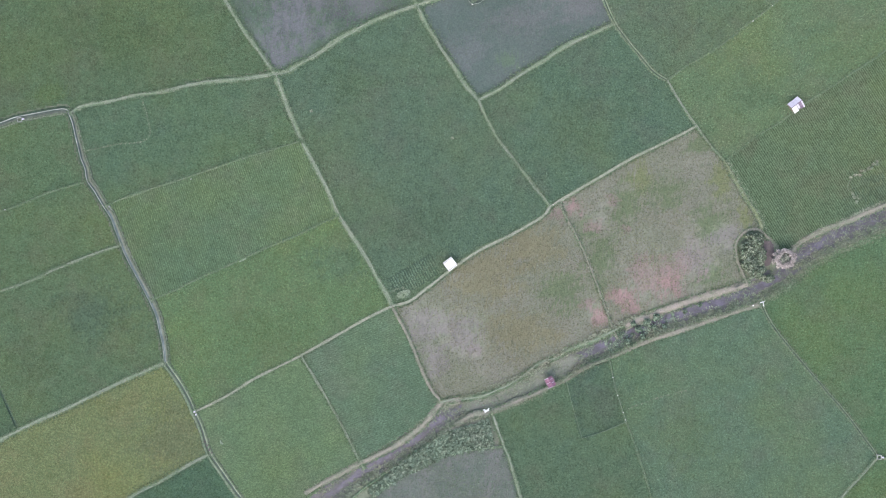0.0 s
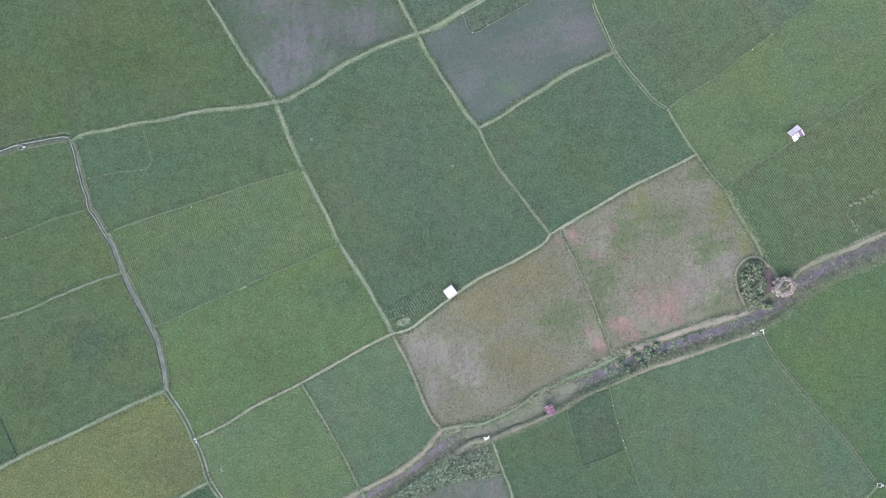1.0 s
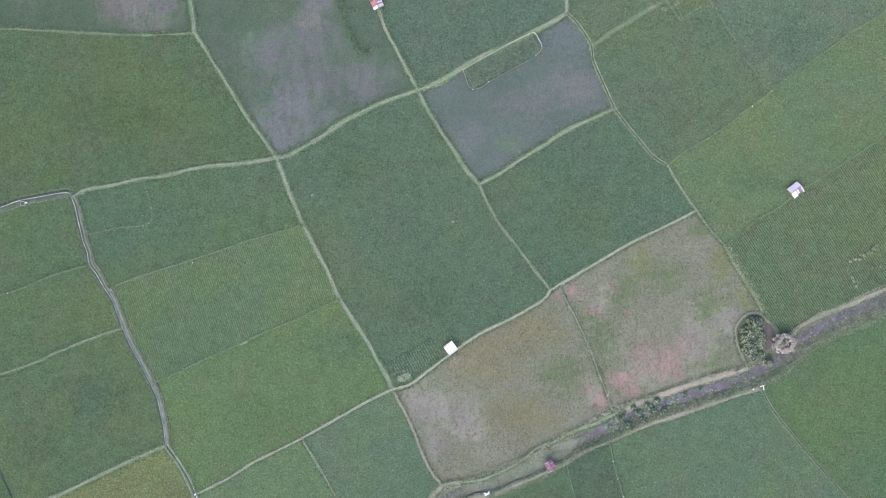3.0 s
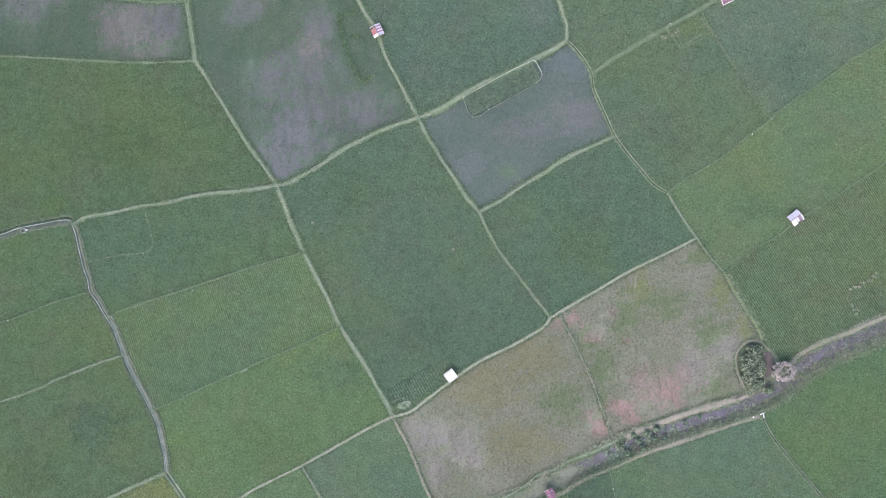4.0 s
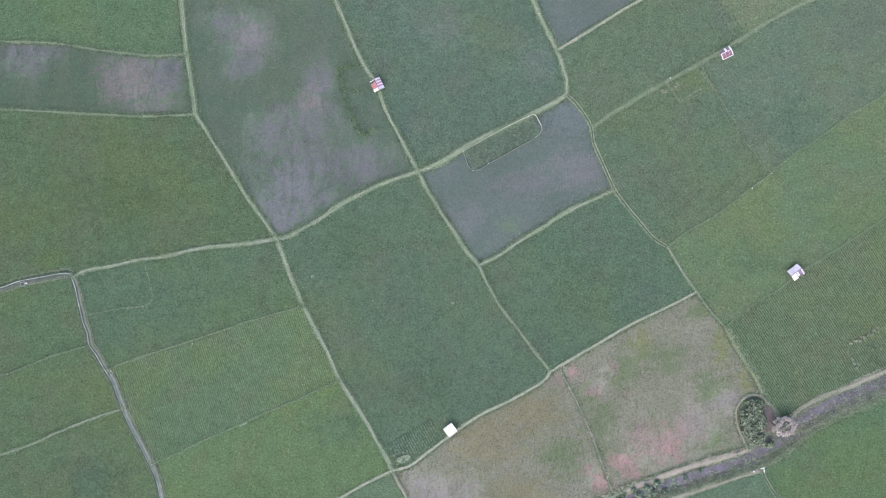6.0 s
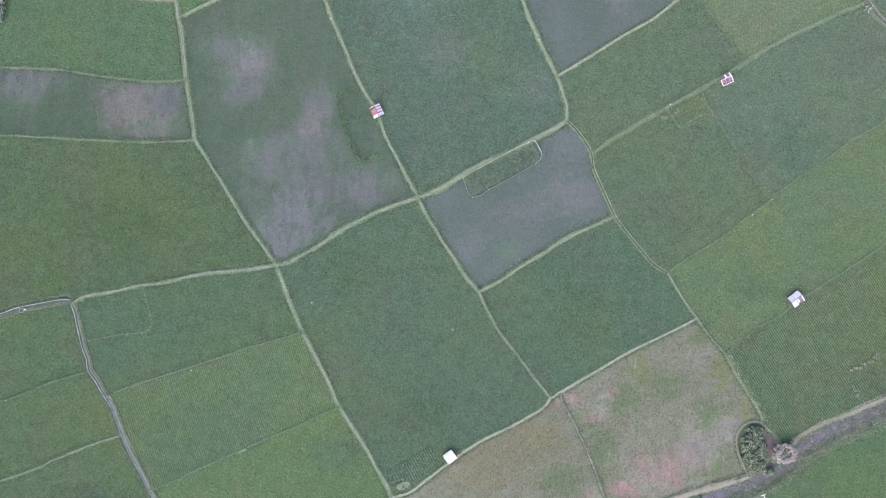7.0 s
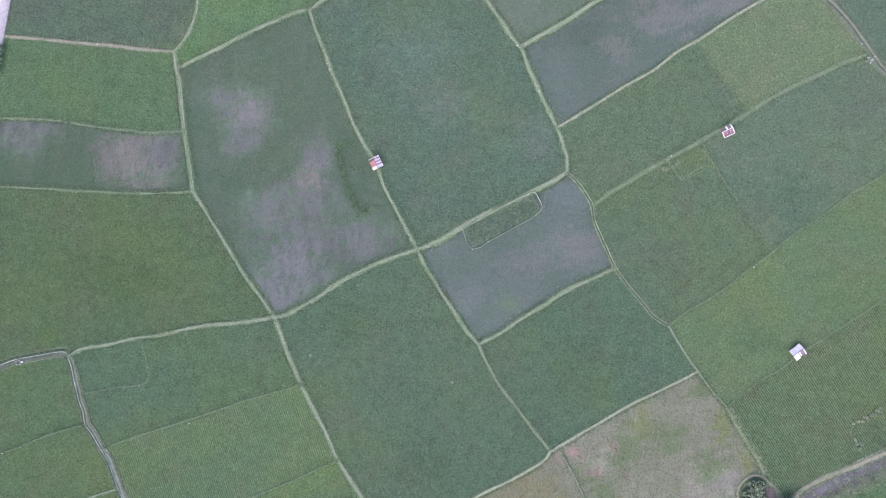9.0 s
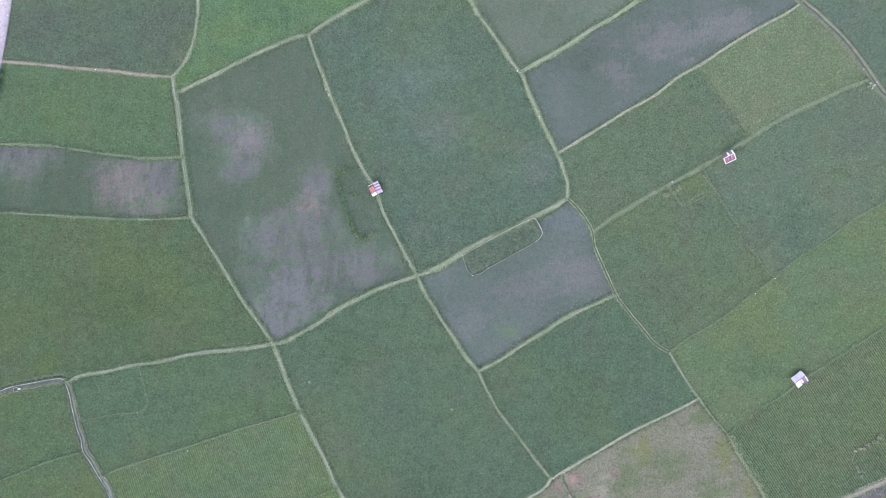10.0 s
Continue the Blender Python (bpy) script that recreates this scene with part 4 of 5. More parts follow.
# ---- bunds, paths, ditches, the canal and the stream ----
def fringe(points, half, height, per_metre, material, parent, seed, size=0.2, spread=0.25, ground_at=None):
    """Grass along both edges of a strip."""
    r = np.random.RandomState(seed)
    nrm = along(points)
    length = np.linalg.norm(np.diff(points, axis=0), axis=1).sum()
    n = int(length * per_metre)
    if n < 3:
        return
    s = r.rand(n) * (len(points) - 1.001)
    k = s.astype(int)
    f = (s - k)[:, None]
    p = points[k] * (1 - f) + points[k + 1] * f
    off = np.where(r.rand(n) < 0.5, -1, 1) * (half + r.randn(n) * spread)
    p = p + nrm[k] * off[:, None]
    z = height + r.rand(n) * 0.08
    if ground_at is not None:
        z = z + ground_at(p[:, 0], p[:, 1])
    v, fc = tufts(p[:, 0], p[:, 1], z, size, 0.09, 0.13, 4, seed)
    mesh_part("grass", raw_mesh("grass", v, fc, material), parent, kind="stuff")


def bund(width, pts, material, label, seed, height=0.3, per_metre=20.0, blade=None, name="bund", worn=False):
    k = np.arange(len(pts))
    h = width * 0.42 * (0.8 + 0.45 * value_noise(k, k * 0 + seed, 9.0, seed))
    prof = [(h * 1.25, 0.0), (h * 0.8, height * 0.85), (h * 0.3, height), (-h * 0.3, height), (-h * 0.8, height * 0.85), (-h * 1.25, 0.0)]
    v, f = sweep(pts, prof, 0.17 * width + 0.03, seed, 0.03)
    ob = new(name, raw_mesh(name, v, f, material))
    tagged(ob, label, "bund", "bunds between the paddies", "structure")
    fringe(pts, width * 0.4, height * 0.6, per_metre * 1.3, blade or grass, ob, seed, 0.17, 0.12 + 0.24 * width)
    fringe(pts, width * 0.5, height * 0.65, 8.0 + 5.0 * width, verge_grass, ob, seed + 3, 0.19, 0.16)
    if worn:
        # broken, worn lines along the top
        verts, faces, count = [], [], 0
        for side in (0.3, -0.3, 0.0):
            on = value_noise(k, k * 0 + side * 40, 7.0, seed + 5) > (0.52 if side else 0.66)
            off = h * side + (value_noise(k, k * 0 + side * 9, 4.0, seed + 9) - 0.5) * 0.2
            v, f = sweep(pts, [(off + 0.09, height + 0.01), (off, height + 0.045), (off - 0.09, height + 0.01)], 0.05, seed + 2, 0.01)
            verts.append(v)
            faces.append(f[np.repeat(on[:-1], 2)] + count)
            count += len(v)
        faces = np.concatenate(faces)
        if len(faces):
            mesh_part("worn_track", raw_mesh("worn_track", np.concatenate(verts), faces, foot_soil), ob, "pale worn earth", "stuff")
    return ob


seed = 100
for width, pts in PLAN["bund"]:
    seed += 7
    bund(width * 1.42, pts, bund_turf, "low grassy earth bund between paddies", seed, worn=True)
for width, pts in PLAN["dull"]:
    seed += 7
    bund(width * 1.35, pts, dull_turf, "low green earth bund between paddies", seed, worn=width > 1.1)
for width, pts in PLAN["weedy"]:
    seed += 7
    bund(width, pts, weedy_turf, "earth bund overgrown with yellowish green grass", seed, 0.3, 34.0, straw_weed)
for width, pts in PLAN["trod"]:
    seed += 7
    ob = bund(width, pts, bund_turf, "grassy earth bund with a trodden footpath", seed)
    v, f = sweep(pts, [(0.26, 0.31), (0.0, 0.345), (-0.26, 0.31)], 0.09, seed + 3, 0.01)
    mesh_part("footpath", raw_mesh("footpath", v, f, pale_foot), ob, "pale worn footpath")
for width, pts in PLAN["pale"]:
    seed += 7
    ob = new("grass_edge", raw_mesh("grass_edge", *sweep(pts, [(width * 0.35, 0.1), (0.0, 0.33), (-width * 0.35, 0.1)], 0.08, seed), thin_turf))
    tagged(ob, "thin pale line of dry grass in the field", "grass", kind="structure")
    fringe(pts, 0.03, 0.3, 12.0 * width, straw_weed, ob, seed, 0.16, 0.25 * width)
for width, pts in PLAN["edge"]:
    seed += 7
    ob = new("grass_edge", raw_mesh("grass_edge", *sweep(pts, [(width * 0.35, 0.1), (0.0, 0.3), (-width * 0.35, 0.1)], 0.08, seed), thin_turf))
    tagged(ob, "thin line of taller grass in the field", "grass", kind="structure")
    fringe(pts, 0.05, 0.28, 40.0 * width, seedbed_grass, ob, seed, 0.2, 0.4 * width)
for width, pts in PLAN["faint"]:
    seed += 7
    if width > 0.75:
        bund(width, pts, bund_turf, "weedy overgrown stream bank", seed, 0.3, 60.0, straw_weed if pts[0, 0] < 60 else bank_grass)
    else:
        bund(width * 0.95, pts, thin_turf, "thin overgrown earth ridge", seed, 0.34, 8.0)
for width, pts in PLAN["none"]:
    seed += 7
    bund(0.5, pts, thin_turf, "low seam of weeds between two crops", seed, 0.2, 6.0)
for width, pts in PLAN["path"]:
    seed += 7
    bund(width, pts, pink_path if width > 1.5 else path_soil, "trodden bare earth path on a bank", seed, 0.32, 16.0 if width < 0.9 else 6.0 if width > 1.5 else 11.0, straw_weed if width < 0.6 else bank_grass, "path")

# the gully in the west, and the drawn shade lines beside bunds and path
for width, pts in PLAN["gully"]:
    v, f = sweep(pts, [(width * 0.8, 0.22), (width * 0.35, 0.04), (-width * 0.35, 0.04), (-width * 0.8, 0.22)], 0.05, 5)
    tagged(new("gully", raw_mesh("gully", v, f, wet_soil)), "narrow dark muddy gully, also laid as a shade line beside bunds", "gully", kind="structure")


def canal_stretch(canal, pts, side, lower, seed):
    # lip, water and banks from the field edge (dark) across to the far rim; side turns them over
    lip = 0.07 if lower else 0.15
    wet = 0.40 if lower else 0.30
    x = -0.5 * (lip + wet)
    sign = lambda rows: [(side * o, z) for o, z in rows]
    turn = 1 if side < 0 else -1
    v, f = sweep(pts, sign([(x - 0.55, 0.05), (x - 0.3, 0.27), (x - 0.24, 0.3), (x, 0.26)]), 0.03, seed)
    mesh_part("canal_wall", raw_mesh("canal_wall", v, f[:, ::turn], wet_soil), canal, "dark lip on the field side")
    v, f = sweep(pts, sign([(x, 0.2), (x, 0.4), (x + lip, 0.4), (x + lip, 0.2)]), 0.015, seed + 1)
    mesh_part("canal_wall", raw_mesh("canal_wall", v, f[:, ::turn], concrete), canal, "pale weathered concrete lip")
    v, f = sweep(pts, sign([(x + lip, 0.22), (x + lip + wet, 0.22)]), 0.03, seed + 2)
    mesh_part("canal_bed", raw_mesh("canal_bed", v, f[:, ::turn], sky_pale_canal_water if lower else ditch_water), canal, "still water coloured pale blue-grey like the reflected sky" if lower else "dark shallow water")
    e = x + lip + wet
    v, f = sweep(pts, sign([(e, 0.2), (e + 0.06, 0.31), (e + 0.6, 0.3), (e + 1.0, 0.0)]), 0.08, seed + 3)
    mesh_part("canal_bank", raw_mesh("canal_bank", v, f[:, ::turn], canal_soil), canal, "bare earth bank with sparse grass")
    rim = pts + along(pts) * side * (e + 0.68)
    v, f = sweep(rim, [(0.15, 0.2), (0.0, 0.37), (-0.15, 0.2)], 0.09, seed + 4, 0.03)
    mesh_part("bank_edge", raw_mesh("bank_edge", v, f, foot_soil), canal, "pale trodden edge")
    fringe(rim, 0.12, 0.3, 14.0, grass, canal, seed + 5, 0.14, 0.12)
    fringe(pts + along(pts) * side * (x - 0.5), 0.05, 0.25, 14.0, grass, canal, seed + 6, 0.15, 0.12)


for width, pts in PLAN["canal"]:
    canal = thing("irrigation_canal", "narrow concrete-lined irrigation canal with grassy banks", "canal", kind="structure")
    bend, gate = int(np.argmax(pts[:, 0] > -79.6)), int(np.argmax((pts[:, 1] < 8.6) & (pts[:, 0] > -75)))
    canal_stretch(canal, pts[:bend + 1], -1, False, 300)
    canal_stretch(canal, pts[bend:gate + 1], 1, False, 310)
    canal_stretch(canal, pts[gate:], 1, True, 320)

for width, pts in PLAN["ditch"]:
    seed += 7
    ditch = thing("field_ditch", "narrow earth ditch with grassy banks", "ditch", kind="structure")
    w = width / 2
    b = 0.08 if width > 1.1 or width < 0.7 else w * 0.3
    mesh_part("ditch_bed", raw_mesh("ditch_bed", *sweep(pts, [(b, 0.12), (-b, 0.12)], 0.05, seed), ditch_water), ditch, "dark wet bed")
    for side in (1, -1):
        prof = [(side * b, 0.08), (side * (b + 0.1), 0.35), (side * w * 1.2, 0.34), (side * w * 1.9, 0.0)]
        v, f = sweep(pts, prof, 0.08, seed + 1)
        mesh_part("ditch_bank", raw_mesh("ditch_bank", v, f[:, ::side], ditch_soil if pts[0, 0] > 60 and pts[0, 1] > 60 else thin_turf if pts[0, 0] > 60 else bund_turf), ditch, "pale grassy bank")
    fringe(pts, w * 1.5, 0.3, 14.0, grass, ditch, seed, 0.18, 0.15)

# the stream: muddy bed, broken water and weedy slopes
v, f = sweep(stream_line, [(2.4, 0.03), (1.6, 0.04), (0.8, 0.05), (-0.8, 0.05), (-1.6, 0.04), (-2.4, 0.03)], 0.15, 3, 0.0, bed_height)
stream = new("stream_bed", raw_mesh("stream_bed", v, f, bed_soil))
tagged(stream, "muddy lilac grey bed of a small stream", "stream", kind="structure")
v, f = sweep(stream_line, [(0.75, -0.45), (-0.75, -0.45)], 0.55, 17)
tagged(new("stream_water", raw_mesh("stream_water", v, f, water)), "shallow murky greyish stream water", "water", kind="structure")
overgrown = stream_line[(stream_line[:, 0] > 3) & (stream_line[:, 0] < 30)]
taper = np.clip(np.sin(np.linspace(0.0, math.pi, len(overgrown))) * 1.9, 0.03, 1.0)
v, f = sweep(overgrown, [(2.3 * taper, 0.12), (1.2 * taper, 0.16), (0.0, 0.14), (-1.2 * taper, 0.16), (-2.3 * taper, 0.12)], 0.4, 19, 0.03, bed_height)
tagged(new("silted_bed", raw_mesh("silted_bed", v, f, silt)), "silted grey green stream bed overgrown with low weeds", "soil", kind="structure")
weeds = thing("bank_weeds", "weeds and grass on the stream banks", "weeds", kind="stuff")


def weed_bed(x0, x1, near, far, side, per_metre, material, seed, size=0.22, width=0.1):
    """Weeds strewn along the stream between two distances from its middle, on one side (1: north, -1: south) or both (0)."""
    r = np.random.RandomState(seed)
    ok = np.nonzero((stream_line[:-1, 0] > x0) & (stream_line[:-1, 0] < x1))[0]
    n = int(len(ok) * 0.7 * per_metre)
    k = ok[r.randint(0, len(ok), n)]
    f = r.rand(n)[:, None]
    p = stream_line[k] * (1 - f) + stream_line[k + 1] * f
    off = (near + (far - near) * r.rand(n)) * (side if side else np.where(r.rand(n) < 0.5, 1, -1))
    p = p + along(stream_line)[k] * off[:, None]
    keep = value_noise(p[:, 0], p[:, 1], 1.3, seed) > 0.36
    p = p[keep]
    z = 0.05 + 0.12 * r.rand(len(p)) + bed_height(p[:, 0], p[:, 1]) + 0.32 * np.clip(np.abs(off[keep]) - 1.7, 0, 1)
    v, fc = tufts(p[:, 0], p[:, 1], z, size, width, 0.12, 4, seed)
    mesh_part("weed_patch", raw_mesh("weed_patch", v, fc, material), weeds, kind="stuff")


weed_bed(-30, 110, 1.0, 2.6, 0, 56, bank_grass, 77)
weed_bed(0, 32, 0.0, 1.7, 0, 40, bank_grass, 78)
weed_bed(2, 12, 0.0, 1.6, 0, 16, mid_leaf, 79, 0.22, 0.12)
weed_bed(10, 44, 1.7, 3.2, 1, 22, straw_weed, 80, 0.26, 0.13)
weed_bed(-30, 10, 1.2, 2.8, -1, 30, straw_weed, 81, 0.24, 0.11)
weed_bed(46, 66, 0.3, 2.0, 0, 12, pale_bush, 82, 0.22, 0.14)
weed_bed(66, 110, 1.6, 3.2, -1, 16, bank_grass, 83)
weed_bed(60, 110, 0.0, 1.7, 0, 26, bank_grass, 86, 0.2, 0.09)
weed_bed(74, 110, 1.6, 2.8, 1, 40, straw_weed, 87, 0.2, 0.1)
weed_bed(34, 49, 0.1, 2.4, 0, 40, mid_leaf, 84, 0.3, 0.2)
weed_bed(-6, 46, 1.4, 2.6, 1, 16, straw_weed, 88, 0.22, 0.1)
weed_bed(4, 64, 1.6, 3.0, -1, 30, bank_grass, 89, 0.2, 0.09)
weed_bed(-30, 0, 0.3, 1.2, 0, 14, bank_grass, 85)


# ---- trees and shrubs ----
def tube(bm, a, b, ra, rb, n=7):
    a, b = Vector(a), Vector(b)
    q = (b - a).to_track_quat("Z", "Y")
    rings = []
    for p, r in ((a, ra), (b, rb)):
        rings.append([bm.verts.new(p + q @ Vector((r * math.cos(k * 6.2832 / n), r * math.sin(k * 6.2832 / n), 0))) for k in range(n)])
    for k in range(n):
        bm.faces.new((rings[0][k], rings[0][(k + 1) % n], rings[1][(k + 1) % n], rings[1][k]))
    bm.faces.new(rings[0][::-1])
    bm.faces.new(rings[1])


def box(bm, x, y, z, sx, sy, sz, bevel=0.0):
    m = bmesh.ops.create_cube(bm, size=1.0, matrix=Matrix.Translation((x, y, z)) @ Matrix.Diagonal((sx, sy, sz, 1)))
    if bevel:
        edges = {e for v in m["verts"] for e in v.link_edges}
        bmesh.ops.bevel(bm, geom=list(edges), offset=bevel, segments=1, affect="EDGES")


def leaf_cloud(centres, radius, count, size, seed, flat=0.7):
    """Many small folded leaves in clumps: vertices and quads."""
    r = np.random.RandomState(seed)
    c = np.asarray(centres, float)[r.randint(0, len(centres), count)]
    d = r.randn(count, 3)
    d /= np.linalg.norm(d, axis=1)[:, None]
    p = c + d * (radius * (0.55 + 0.5 * r.rand(count, 1))) * np.array([1, 1, flat])
    out = d * 0.6 + np.array([0, 0, 0.55]) + r.randn(count, 3) * 0.4
    out /= np.linalg.norm(out, axis=1)[:, None]
    t = np.cross(out, r.randn(count, 3))
    t /= np.maximum(np.linalg.norm(t, axis=1), 1e-6)[:, None]
    b = np.cross(out, t)
    ln = size * (0.6 + 0.8 * r.rand(count, 1))
    w = ln * 0.36
    v = np.stack([p - t * ln * 0.5, p + b * w - t * ln * 0.05 + out * 0.03, p + t * ln * 0.5 - out * ln * 0.12, p - b * w - t * ln * 0.05 + out * 0.03], 1)
    return v.reshape(-1, 3), np.arange(count * 4).reshape(-1, 4)


def tree(name, label, x, y, height, rx, ry, leaf, seed, clumps=16, count=2600, size=0.32, spread=0.8, turn=0.0):
    r = np.random.RandomState(seed)
    ob = thing(name, label, "tree" if height > 2.2 else "bush", at=(x, y, 0), turn=turn)
    bm = bmesh.new()
    tube(bm, (0, 0, -0.5), (0.1, 0.05, height * 0.45), 0.06 * height * 0.6, 0.035 * height * 0.6)
    cs = []
    for k in range(clumps):
        ang, rad = k * 2.4 + r.rand(), math.sqrt((k + 0.5) / clumps)
        c = (rx * 0.82 * rad * math.cos(ang), ry * 0.82 * rad * math.sin(ang), height * (0.92 - 0.42 * rad**2) + r.randn() * 0.12 * height * 0.4)
        cs.append(c)
        if k % 2 == 0:
            mid = (c[0] * 0.4, c[1] * 0.4, height * 0.5)
            tube(bm, (0.1, 0.05, height * 0.4), mid, 0.02 * height, 0.014 * height, 5)
            tube(bm, mid, c, 0.014 * height, 0.006 * height, 5)
    part("trunk", bm, bark, ob)
    mesh_part("crown", raw_mesh("crown", *leaf_cloud(cs, min(rx, ry) * 0.42 * spread, count, size, seed), leaf), ob)
    return ob


r = np.random.RandomState(15)
ang = np.linspace(0, 6.2832, 48, endpoint=False)
ring = np.stack([69.0 + np.cos(ang) * (1.4 + 0.7 * r.rand(48)), -0.9 + np.sin(ang) * (2.5 + 0.6 * r.rand(48)), 0.10 + 0 * ang], 1)
ring = np.vstack([ring, [(69.0, -0.9, 0.3)]])
dirt = new("bare_soil", raw_mesh("bare_soil", ring, [(k, (k + 1) % 48, 48) for k in range(48)], bare_soil))
tagged(dirt, "bare reddish brown soil under the trees", "soil", kind="structure")
for k, (x, y, h, rx, ry) in enumerate(((65.9, 1.6, 1.9, 2.1, 1.9), (64.8, -0.4, 2.0, 2.0, 2.0), (64.9, -2.8, 2.0, 2.0, 2.0), (66.4, -4.8, 1.9, 2.1, 1.7), (69.0, -6.3, 1.3, 1.6, 0.9), (67.2, -1.6, 1.9, 1.4, 2.2))):
    tree("broadleaf_tree", "dark green broad-leaved tree beside the stream", x, y, h, rx, ry, dark_leaf, 40 + k, 30, 3600, 0.28, 0.75)
pale_tree = tree("pale_tree", "round tree with pale pinkish outer leaves and green heart", 71.7, -2.1, 3.0, 2.05, 1.65, grey_leaf, 60, 40, 4200, 0.2, 0.7, 10)
q = np.random.RandomState(8)
rim = [((1.45 + 0.95 * a) * math.cos(b), (1.15 + 0.85 * a) * math.sin(b), 2.95 - 0.6 * a) for a, b in zip(q.rand(54), np.arange(54) * 0.1164)]
mesh_part("outer_crown", raw_mesh("outer_crown", *leaf_cloud(rim, 0.42, 4600, 0.2, 9), pale_leaf), pale_tree, "pale pinkish outer leaves")
bm = bmesh.new()
for a in range(14):
    tube(bm, (0.08, 0.04, 1.3), rim[a * 54 // 14], 0.05, 0.02, 5)
part("limbs", bm, bark, pale_tree)
for k, (x, y, s) in enumerate(((41.5, -17.2, 1.1), (43.2, -15.6, 1.1), (39.2, -19.8, 1.0), (45.3, -14.6, 1.1), (40.4, -16.0, 0.8), (47.0, -16.6, 0.7), (38.0, -18.2, 0.7), (42.4, -18.8, 0.9), (44.6, -16.8, 0.8),
                               (51.4, -13.4, 0.7), (54.6, -12.0, 0.6), (87.4, 10.9, 0.32), (87.9, 9.9, 0.3), (87.1, 11.6, 0.22), (91.0, 17.1, 0.34), (89.6, 16.5, 0.24), (92.2, 17.8, 0.28), 
                               (-8.6, -9.9, 0.4), (-9.8, -10.6, 0.25))):
    low = y > 5 or x < 0
    s *= 1.0 if low else 0.8
    tree("bush", "small pale leafy bush among rice rows" if low else "light green leafy bush by the stream", x, y, 0.8 * s + 0.4, s, s * 0.9, pale_bush if low else mid_leaf, 80 + k, 9, int(180 + 320 * s), 0.36)

# a bed of tall broad-leaved plants on the south bank
r = np.random.RandomState(5)
band = smooth([(-15.5, -52.4), (-10.1, -48.2), (-4.1, -44.4), (1.9, -41.4), (10.2, -39.4)], 0.3)
bn = along(band)
k, o = np.meshgrid(np.arange(0, len(band), 1), np.arange(-3.3, 3.4, 0.42), indexing="ij")
k, o = k.ravel(), o.ravel()
half = np.interp(k / len(band), [0, 0.3, 0.6, 1.0], [1.0, 1.5, 2.3, 3.2])
k, o = k[np.abs(o) < half], o[np.abs(o) < half]
pp = band[k] + bn[k] * o[:, None] + r.randn(len(k), 2) * 0.13
pp = pp[r.rand(len(k)) > 0.06]
n = len(pp)
v, f = tufts(pp[:, 0], pp[:, 1], 0.45 + r.rand(n) * 0.3, 0.26, 0.14, 0.10, 9, 5)
v2, f2 = tufts(pp[:, 0], pp[:, 1], 0.6 + r.rand(n) * 0.25, 0.17, 0.12, 0.12, 5, 6)
v, f = np.vstack([v, v2]), np.vstack([f, f2 + len(v)])
# a sheet below the plants, its colour darkened as shade between them
wide = np.interp(np.arange(len(band)) / len(band), [0, 0.3, 0.6, 1.0], [1.0, 1.5, 2.2, 3.0])
sv, sf = sweep(band, [(wide, 0.15), (wide * 0.5, 0.3), (-wide * 0.5, 0.3), (-wide, 0.15)], 0.3, 5)
mesh = raw_mesh("leafy_ground", sv, sf, leaf_shade)
tagged(new("leafy_ground", mesh), "ground under broad-leaved plants, coloured dark for their shade", "ground", kind="structure")
tagged(new("leafy_plants", raw_mesh("leafy_plants", v, f, mid_leaf)), "dense bed of broad-leaved green plants on the bank", "plants", kind="stuff")


# ---- field huts ----
def corrugated(bm, length, width, waves, thick=0.012, amp=0.018):
    """A roofing sheet in the xy plane from (0, 0), ribs running along x."""
    cols = waves * 4 + 1
    top, low = [], []
    for i in (0, 1):
        for j in range(cols):
            z = amp * math.sin(j / 4 * 6.2832)
            top.append(bm.verts.new((i * length, j / (cols - 1) * width, z + thick)))
            low.append(bm.verts.new((i * length, j / (cols - 1) * width, z)))
    for j in range(cols - 1):
        bm.faces.new((top[j], top[cols + j], top[cols + j + 1], top[j + 1]))
        bm.faces.new((low[j + 1], low[cols + j + 1], low[cols + j], low[j]))
    for j in range(cols - 1):
        bm.faces.new((top[j + 1], low[j + 1], low[j], top[j]))
        bm.faces.new((top[cols + j], low[cols + j], low[cols + j + 1], top[cols + j + 1]))


def roof_sheet(parent, s0, s1, ridge, eave, zr, ze, material, label=""):
    """A sheet from s0 to s1 along the ridge, falling from offset ridge at zr to offset eave at ze."""
    bm = bmesh.new()
    run = math.hypot(eave - ridge, zr - ze)
    corrugated(bm, run, s1 - s0, max(2, int((s1 - s0) / 0.16)))
    d = 1 if eave > ridge else -1
    fall = math.atan2(zr - ze, abs(eave - ridge))
    if d > 0:
        m = Matrix(((0, 1, 0, s0), (math.cos(fall), 0, math.sin(fall), ridge), (-math.sin(fall), 0, math.cos(fall), zr), (0, 0, 0, 1)))
    else:
        m = Matrix(((0, 1, 0, s0), (-math.cos(fall), 0, -math.sin(fall), ridge), (-math.sin(fall), 0, math.cos(fall), zr), (0, 0, 0, 1)))
    bm.transform(m)
    bmesh.ops.recalc_face_normals(bm, faces=bm.faces)
    return part("roof_sheet", bm, material, parent, label)


